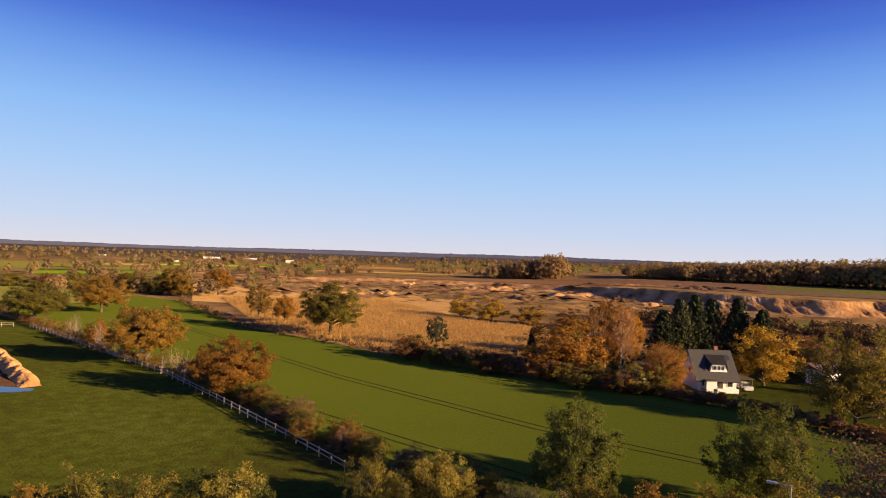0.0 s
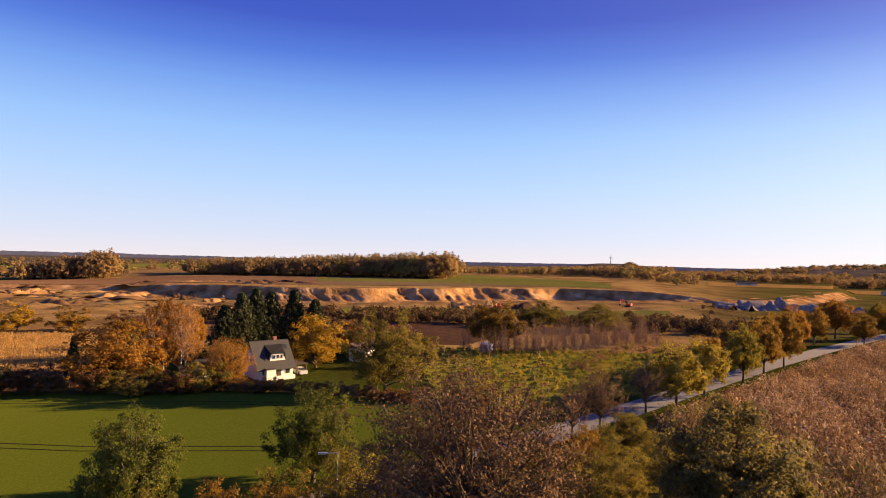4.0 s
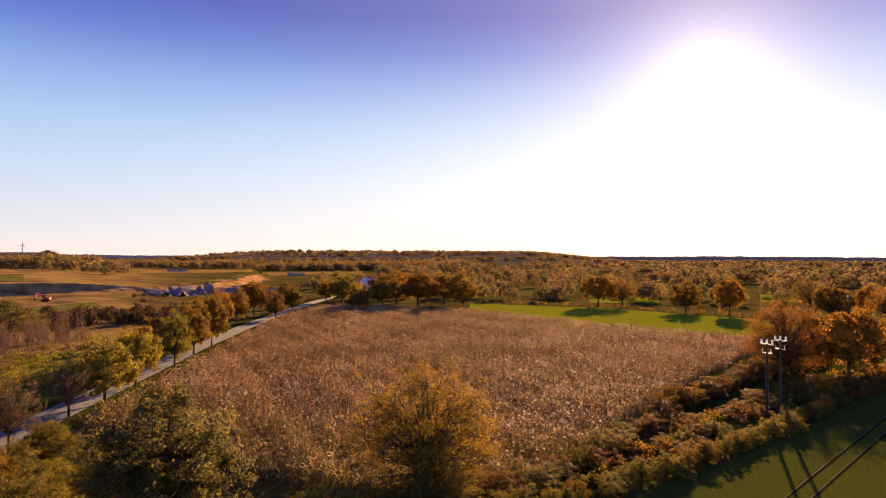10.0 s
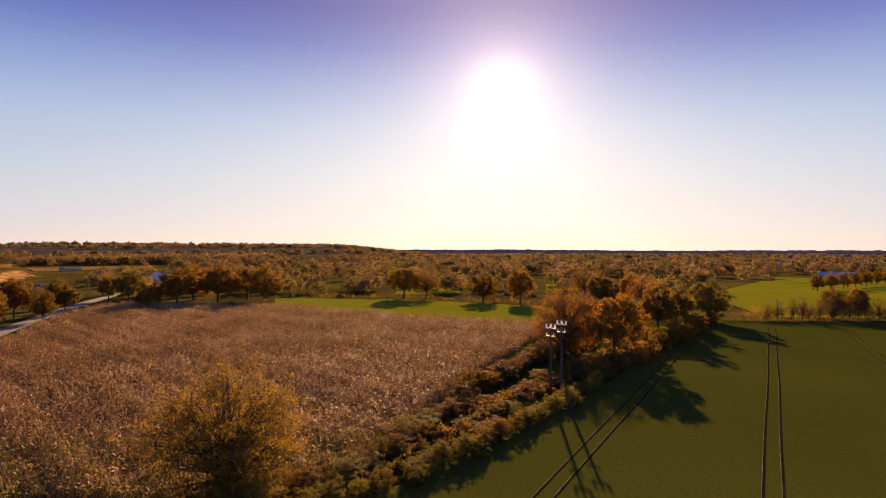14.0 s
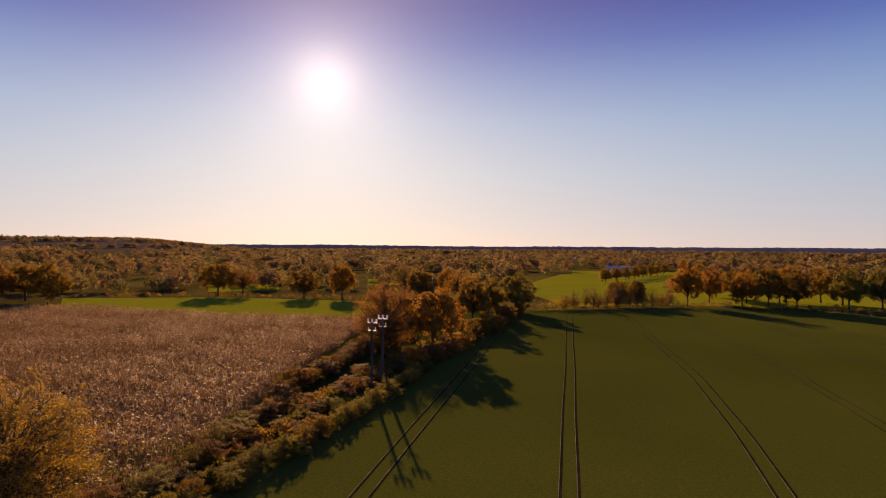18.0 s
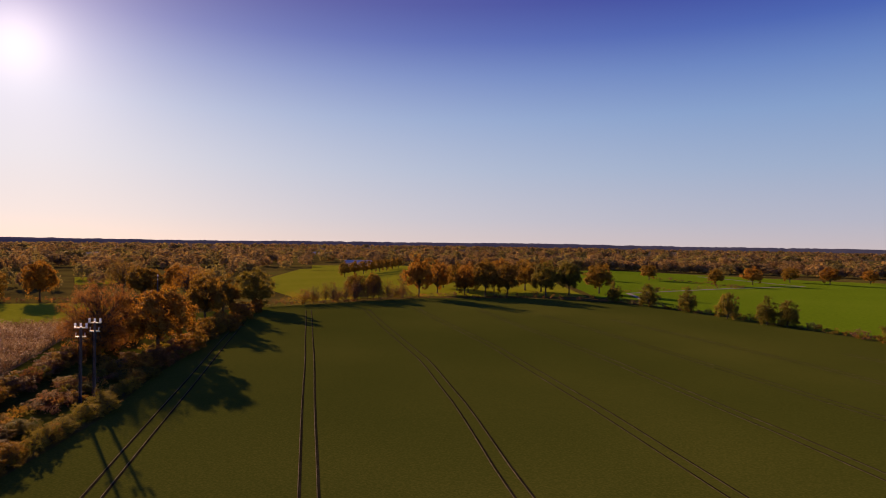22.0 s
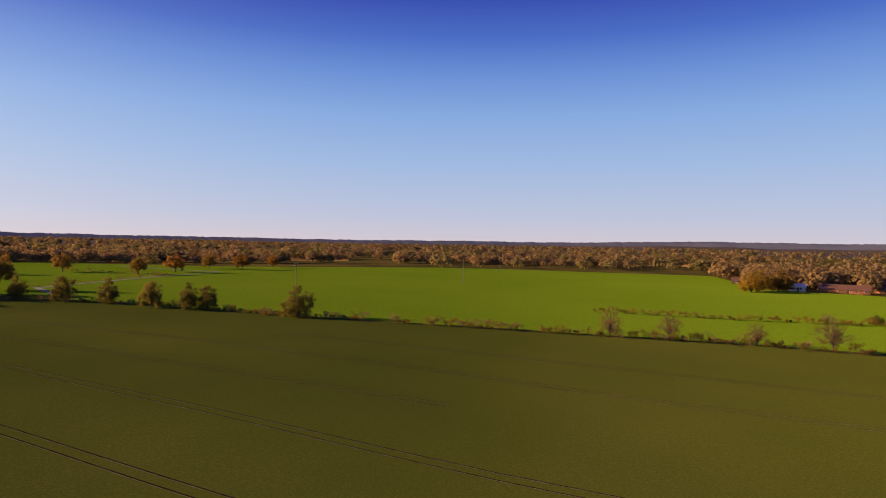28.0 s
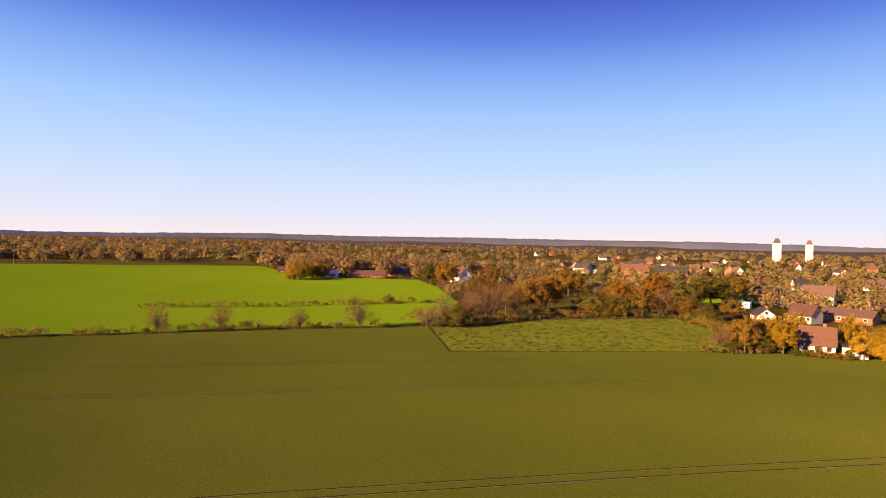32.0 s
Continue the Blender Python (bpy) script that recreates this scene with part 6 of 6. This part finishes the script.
# ---- the white house and its sheds ----
def white_house():
    root = gable_house("house", 54.8, 124.4, 0, 7.6, 8.4, 2.6, 7.4, "white", "slate", "white rendered house with steep grey tiled roof and dormer", windows=3, over=0.55)
    # wide dormer with sloping cheeks on the front slope
    bm = bmesh.new()
    pts = [(-1.1, -3.45, 3.75), (2.3, -3.45, 3.75), (1.9, -3.3, 5.2), (-0.7, -3.3, 5.2), (-1.1, -0.8, 6.5), (2.3, -0.8, 6.5)]
    v = [bm.verts.new(p) for p in pts]
    for f in ((0, 1, 2, 3), (0, 3, 4), (1, 5, 2), (3, 2, 5, 4), (0, 4, 5, 1)):
        bm.faces.new([v[i] for i in f])
    bmesh.ops.recalc_face_normals(bm, faces=bm.faces[:])
    dormer = part("dormer", bm, M["white"], root, "white dormer front with three small windows")
    bm = bmesh.new()
    q = [bm.verts.new(p) for p in ((-0.9, -3.65, 5.22), (2.1, -3.65, 5.22), (2.6, -0.4, 6.95), (-1.4, -0.4, 6.95), (-1.6, -3.55, 3.9), (2.8, -3.55, 3.9), (-1.75, -2.1, 5.3), (2.95, -2.1, 5.3))]
    for f in ((0, 1, 2, 3), (4, 0, 3, 6), (1, 5, 7, 2)):
        bm.faces.new([q[i] for i in f])
    bmesh.ops.solidify(bm, geom=bm.faces[:], thickness=0.12)
    part("dormer_roof", bm, M["slate"], root)
    for i in range(3):
        wd = part("window", box(0.56, 0.08, 0.85, -0.2 + i * 0.82, -3.45, 4.1), M["frame"], dormer)
    for i in range(3):
        part("pane", box(0.42, 0.04, 0.70, -0.2 + i * 0.82, -3.51, 4.18), M["glass"], dormer)
    part("porch", box(2.0, 1.3, 2.3, -1.6, -4.8, 0), M["white"], root)
    part("porch_roof", box(2.4, 1.7, 0.14, -1.6, -4.8, 2.3), M["slate"], root)
    part("terrace_wall", box(4.2, 0.18, 0.9, 1.5, -5.6, 0), M["white"], root)
    part("skylight", box(0.9, 0.06, 1.1, m=Matrix.Translation((3.0, -1.8, 5.9)) @ Matrix.Rotation(radians(-41), 4, "X")), M["glass"], root)
    part("carport", box(3.0, 5.0, 0.16, 6.2, -1.0, 2.4), M["darkwood"], root)
    for sx in (5.0, 7.4):
        for sy in (-3.2, 1.2):
            part("carport_post", box(0.14, 0.14, 2.4, sx, sy, 0), M["darkwood"], root)


white_house()


def shed(name, x, y, turn, w, d, h, wall, roof, label, category="shed", pitch=0.5, z=0.0):
    """A low building with a single sloping roof, a door and a window."""
    root = new(name)
    root.matrix_world = pose(x, y, z, 0, 0, turn)
    part("wall", box(w, d, h), M[wall], root)
    m = Matrix.Translation((0, 0, h + pitch / 2)) @ Matrix.Rotation(math.atan2(pitch, d), 4, "X")
    part("roof", box(w + 0.5, d + 0.5, 0.14, m=m), M[roof], root)
    part("door", box(0.95, 0.06, min(2.0, h - 0.2), -w * 0.25, -d / 2 - 0.03), M["darkwood"], root)
    wd = part("window", box(1.1, 0.06, 0.8, w * 0.22, -d / 2 - 0.02, h * 0.45), M["frame"], root)
    part("pane", box(0.9, 0.03, 0.6, w * 0.22, -d / 2 - 0.06, h * 0.45 + 0.1), M["glass"], wd)
    return tagged(root, label, category)


shed("garden_shed", 40, 126, -8, 5, 4, 2.3, "white", "slate", "low white shed with grey flat roof")
shed("garden_shed", 45.5, 131, 4, 6, 5, 2.6, "darkwood", "slate", "dark timber shed with blue-grey roof")
shed("outbuilding", 84, 131, 14, 8, 5, 3.0, "white", "browntile", "white-walled outbuilding with brown roof", pitch=1.2)
shed("outbuilding", 89, 138, 14, 7, 5, 3.2, "brick", "browntile", "brick outbuilding with flat dark roof")
shed("trailer", 122, 127, 20, 4.5, 2.4, 1.9, "tarp", "tarp", "small hut under a blue sheet", pitch=0.3)


# ---- power line poles, lamps, turbine ----
def cylinder(bm, r0, r1, h, x=0, y=0, z=0, seg=10, m=None):
    r = bmesh.ops.create_cone(bm, cap_ends=True, segments=seg, radius1=r0, radius2=r1, depth=h)
    bmesh.ops.transform(bm, matrix=(m or Matrix()) @ Matrix.Translation((x, y, z + h / 2)), verts=r["verts"])
    return bm


def cable_pole(x, y, h, turn):
    """A thick pole with a short cross-arm and white cable terminations on top."""
    root = new("power_pole")
    root.matrix_world = pose(x, y, 0, 0, 0, turn)
    part("pole", cylinder(bmesh.new(), 0.24, 0.19, h), M["pole"], root)
    part("crossarm", box(2.0, 0.16, 0.18, 0, 0, h - 0.15), M["steel"], root)
    part("crossarm", box(1.6, 0.14, 0.14, 0, 0, h - 1.5), M["steel"], root)
    for i, ox in enumerate((-0.85, 0.0, 0.85)):
        bm = bmesh.new()
        for k in range(4):
            cylinder(bm, 0.19, 0.13, 0.13, ox, 0, h + 0.08 + k * 0.14, 10)
        part("insulator", bm, M["porcelain"], root, "white ribbed insulator")
        bm = bmesh.new()
        cylinder(bm, 0.05, 0.05, 0.6, ox * 0.8, 0.1, h - 1.4, 8)
        part("cable_end", bm, M["porcelain"], root)
        part("cable", cylinder(bmesh.new(), 0.03, 0.03, h - 1.4, ox * 0.25, 0.24, 0, 6), M["rubber"], root)
    return tagged(root, "thick tarred power pole with white insulators", "pole", "pair of power poles in the hedge")


cable_pole(96.2, -50.0, 11.6, 34)
cable_pole(98.2, -53.2, 11.9, 34)
cable_pole(215, -140, 11.5, -28)


def line_pole(x, y, h, turn):
    root = new("power_pole")
    root.matrix_world = pose(x, y, 0, 0, 0, turn)
    part("pole", cylinder(bmesh.new(), 0.20, 0.14, h), M["pole"], root)
    for k, w in ((0.4, 1.6), (1.5, 2.4)):
        part("crossarm", box(w, 0.14, 0.14, 0, 0, h - k), M["pole"], root)
        for sx in (-1, 1):
            part("insulator", cylinder(bmesh.new(), 0.09, 0.06, 0.3, sx * w * 0.45, 0, h - k + 0.14, 8), M["porcelain"], root)
    return tagged(root, "dark timber power pole with two crossarms", "pole", "single power poles in the green field")


line_pole(-26, -283, 14.2, 35)
line_pole(-130, -343, 15.5, 35)
line_pole(-215, -480, 15, 35)


def street_lamp(x, y, h, turn):
    root = new("street_lamp")
    root.matrix_world = pose(x, y, 0, 0, 0, turn)
    part("pole", cylinder(bmesh.new(), 0.06, 0.04, h), M["steel"], root)
    part("arm", box(1.2, 0.07, 0.07, 0.55, 0, h - 0.05), M["steel"], root)
    head = bmesh.new()
    add_box(head, 0.75, 0.28, 0.16, 1.35, 0, h - 0.1)
    bmesh.ops.bevel(head, geom=head.edges[:], offset=0.05, segments=2)
    part("lamp_head", head, M["steel"], root)
    return tagged(root, "slim grey street lamp with pale head", "street lamp", "street lamps along the road")


street_lamp(27.7, 47.6, 8.0, 150)


def turbine(a, d, h):
    x, y = d * math.sin(radians(a)), d * math.cos(radians(a))
    z = float(rise(x, y))
    root = new("wind_turbine")
    root.matrix_world = pose(x, y, z, 0, 0, -a)
    part("tower", cylinder(bmesh.new(), 2.0, 1.2, h), M["concrete"], root)
    part("nacelle", box(3, 7, 3, 0, 0, h - 1), M["concrete"], root)
    for k in range(3):
        m = Matrix.Translation((0, -4, h + 0.5)) @ Matrix.Rotation(radians(120 * k + 8), 4, "Y")
        part("blade", box(1.3, 0.5, 10, 0, 0, 0.5, m=m), M["concrete"], root)
    tagged(root, "far grey wind turbine on a wooded hill", "wind turbine")


turbine(54.9, 2500, 27)


# ---- sand pit digger ----
def digger(a, d, turn):
    x, y = d * math.sin(radians(a)), d * math.cos(radians(a))
    root = new("excavator")
    root.matrix_world = pose(x, y, float(rise(x, y)), 0, 0, turn)
    for s in (-1, 1):
        part("track", box(4.2, 0.7, 0.9, 0, s * 1.2, 0), M["rubber"], root)
    part("body", box(3.6, 2.7, 1.5, -0.4, 0, 1.0), M["redpaint"], root)
    part("cab", box(1.5, 1.2, 1.6, 1.0, 0.7, 2.5), M["glass"], root)
    part("boom", box(5.5, 0.5, 0.7, 0, 0, 0, m=Matrix.Translation((3.4, -0.3, 3.4)) @ Matrix.Rotation(radians(-30), 4, "Y")), M["redpaint"], root)
    part("stick", box(0.4, 0.4, 3.4, 6.0, -0.3, 1.6), M["redpaint"], root)
    part("bucket", box(1.2, 1.3, 1.0, 6.2, -0.3, 0.8), M["rubber"], root)
    tagged(root, "red tracked excavator on the pit floor", "excavator")


digger(44.9, 392, 40)
digger(56.5, 440, 100)
sheet("washed_sand", [(318, 248), (372, 232), (392, 205), (372, 196), (330, 222), (306, 238)], -6.6, "concrete", "flat pale washed sand on the pit floor", "ground")
gable_house("barn", 62 * 7.4, 58, 20, 26, 15, 5, 10.5, "white", "blueroof", "large barn with pale blue-grey roof", windows=4, chimney=False, category="barn")
gable_house("barn", 409, -492, 40, 28, 12, 4, 7.5, "white", "blueroof", "long barn with pale blue roof behind pastures", windows=5, chimney=False, category="barn")
gable_house("house", 352, -880, 20, 10, 8, 4, 8, "white", "redtile", "far white farmhouse among trees")
for i, (a, d, w) in enumerate(((-20.5, 1350, 44), (-17.6, 1380, 30), (-24, 1000, 18), (-14, 1100, 16), (-29, 1450, 24), (109, 900, 30), (118, 1150, 40), (125, 1000, 36), (121, 830, 24), (137, 1300, 40), (66, 900, 24), (76, 860, 20))):
    x, y = d * math.sin(radians(a)), d * math.cos(radians(a))
    gable_house("farm_building", x, y, -a + 15 * (i % 3), w, 12, 2.6, 5.0, "cream", ("concrete", "slate", "redtile")[i % 3], "far farm building among fields and trees", windows=3, chimney=False, z=float(rise(x, y)), category="farm building")

# ---- village in the west ----
gable_house("house", -176, 3.0, 90, 7.4, 8, 2.4, 6.2, "white", "redtile", "white bungalow with large red tiled roof", windows=3)
shed("garage", -173, 10.6, 90, 5, 4, 2.5, "white", "slate", "white garage beside the bungalow", pitch=0.2)
gable_house("house", -246, 0.5, 60, 8, 7, 2.8, 6.2, "cream", "redtile", "white house with red roof and dormer", windows=4)
gable_house("house", -236, -12, 20, 7, 6, 2.6, 4.8, "white", "slate", "small white gabled house", windows=2)
gable_house("house", -335, 6, 80, 13, 9, 4.5, 8.6, "cream", "browntile", "tall white house with dark brown roof", windows=4)
gable_house("house", -345, -14, 100, 14, 9, 3.2, 6.0, "brick", "slate", "dark low house with grey roof", windows=3)
gable_house("house", -258, 14, 70, 16, 9, 2.6, 4.6, "brick", "browntile", "long low house with brown roof", windows=4)
gable_house("house", -352, -246, 150, 14, 11, 2.6, 7.0, "brick", "redtile", "brick house with broad reddish hipped roof", windows=3)
gable_house("house", -330, -183, 60, 11, 9, 4.2, 9.2, "white", "redtile", "white house with reddish tiled roof", windows=3)
gable_house("house", -345, -172, 20, 9, 8, 3.4, 7.6, "white", "redtile", "white gabled house among trees", windows=3)
gable_house("shed", -327, -318, 135, 26, 9, 2.2, 4.2, "darkwood", "redtile", "long low shed with weathered red roof", windows=5, chimney=False, category="shed")
gable_house("shed", -322, -250, 128, 24, 9, 2.2, 4.6, "brick", "redtile", "long low brick shed with red roof", windows=6, chimney=False, category="shed")
gable_house("shed", -308, -268, 128, 9, 8, 2.8, 4.2, "white", "concrete", "small white shed with pale roof", windows=2, chimney=False, category="shed")
shed("caravan", -288, -22, 75, 5.4, 2.3, 2.4, "frame", "frame", "cream-white caravan on the lawn", "caravan", 0.05)
shed("greenhouse", -312, -14, 80, 11, 3, 1.8, "frame", "glass", "low white garden greenhouse", "greenhouse", 0.3)
gable_house("house", -540, -126, 95, 24, 12, 4, 9.5, "brick", "redtile", "large brick house with red roof", windows=4)
gable_house("house", -548, -98, 95, 26, 12, 3.5, 8.5, "brick", "slate", "long house with dark grey roof", windows=4)
gable_house("house", -700, -160, 95, 15, 11, 5, 9, "cream", "slate", "tall white block with low roof", windows=4)
rngv = np.random.default_rng(404)
for i in range(46):
    a, d = rngv.uniform(247, 283), 430 + 950 * rngv.random() ** 0.8
    x, y = d * math.sin(radians(a)), d * math.cos(radians(a))
    if d < 420 and a > 262 and a < 272:
        continue
    wall, roof = ("white", "cream", "white", "brick")[rngv.integers(4)], ("redtile", "browntile", "slate", "browntile", "slate")[rngv.integers(5)]
    gable_house("house", x, y, rngv.uniform(0, 180), rngv.uniform(9, 15), rngv.uniform(8, 10), rngv.uniform(2.7, 5), rngv.uniform(7, 9.5), wall, roof,
                {"white": "white", "brick": "brick", "cream": "cream"}[wall] + " village house with " + {"redtile": "red", "browntile": "brown", "slate": "grey", "brightred": "bright red"}[roof] + " tiled roof", windows=3, z=float(rise(x, y)))
sheet("car_park", [(-318, 20), (-330, 52), (-400, 62), (-395, 28), (-350, 16)], 0.12, "asphalt", "grey asphalt street and car park", "road")


def car(x, y, turn, label):
    """A parked car: body, cabin, windows, four wheels."""
    root = new("car")
    root.matrix_world = pose(x, y, 0.12, 0, 0, turn)
    bm = box(4.3, 1.75, 0.72, 0, 0, 0.28)
    bmesh.ops.bevel(bm, geom=bm.edges[:], offset=0.16, segments=2)
    part("body", bm, M["paint"], root)
    bm = box(2.3, 1.55, 0.55, -0.2, 0, 0.95)
    bmesh.ops.bevel(bm, geom=[e for e in bm.edges if all(v.co.z > 1.2 for v in e.verts)], offset=0.25, segments=2)
    part("cabin", bm, M["glass"], root)
    part("car_roof", box(1.5, 1.3, 0.05, -0.2, 0, 1.48), M["paint"], root)
    for sx in (-1.35, 1.35):
        for sy in (-0.8, 0.8):
            wm = Matrix.Translation((sx, sy, 0.32)) @ Matrix.Rotation(radians(90), 4, "X")
            part("wheel", cylinder(bmesh.new(), 0.32, 0.32, 0.2, 0, 0, -0.1, 12, wm), M["rubber"], root)
    return tagged(root, label, "car", "cars on the car park")


for i, (x, y) in enumerate(((-338, 30), (-344, 34), (-352, 38), (-360, 33), (-368, 44), (-350, 26), (-376, 38))):
    car(x, y, 20 + 70 * (i % 3), "pale parked car on grey asphalt")
car(61.2, 122.4, 90, "parked car under the carport of the white house")
for x, y in ((-262, 20), (-330, 24)):
    street_lamp(x, y, 7.0, 200)


def tower(x, y, w, h, cap):
    """A pale slab tower with narrow windows and a steep cap."""
    root = new("tower")
    z = float(rise(x, y))
    root.matrix_world = pose(x, y, z, 0, 0, 8)
    part("wall", box(w, w, h), M["white"], root)
    bm = bmesh.new()
    r = bmesh.ops.create_cone(bm, cap_ends=True, segments=4, radius1=w * 0.62, radius2=w * 0.3, depth=cap)
    bmesh.ops.transform(bm, matrix=Matrix.Translation((0, 0, h + cap / 2)) @ Matrix.Rotation(radians(45), 4, "Z"), verts=r["verts"])
    part("cap", bm, M["browntile"], root, "dark brown steep tower cap")
    for k in range(5):
        for j in (-1, 0, 1):
            part("window", box(0.3, 1.6, 2.4, w / 2 + 0.1, j * w * 0.28, 4 + k * h * 0.18), M["glass"], root)
    tagged(root, "tall pale concrete tower with dark cap", "tower", "pair of towers above the village")


tower(-1450, -52, 15, 38, 10)
tower(-1440, 6, 12, 36, 9)
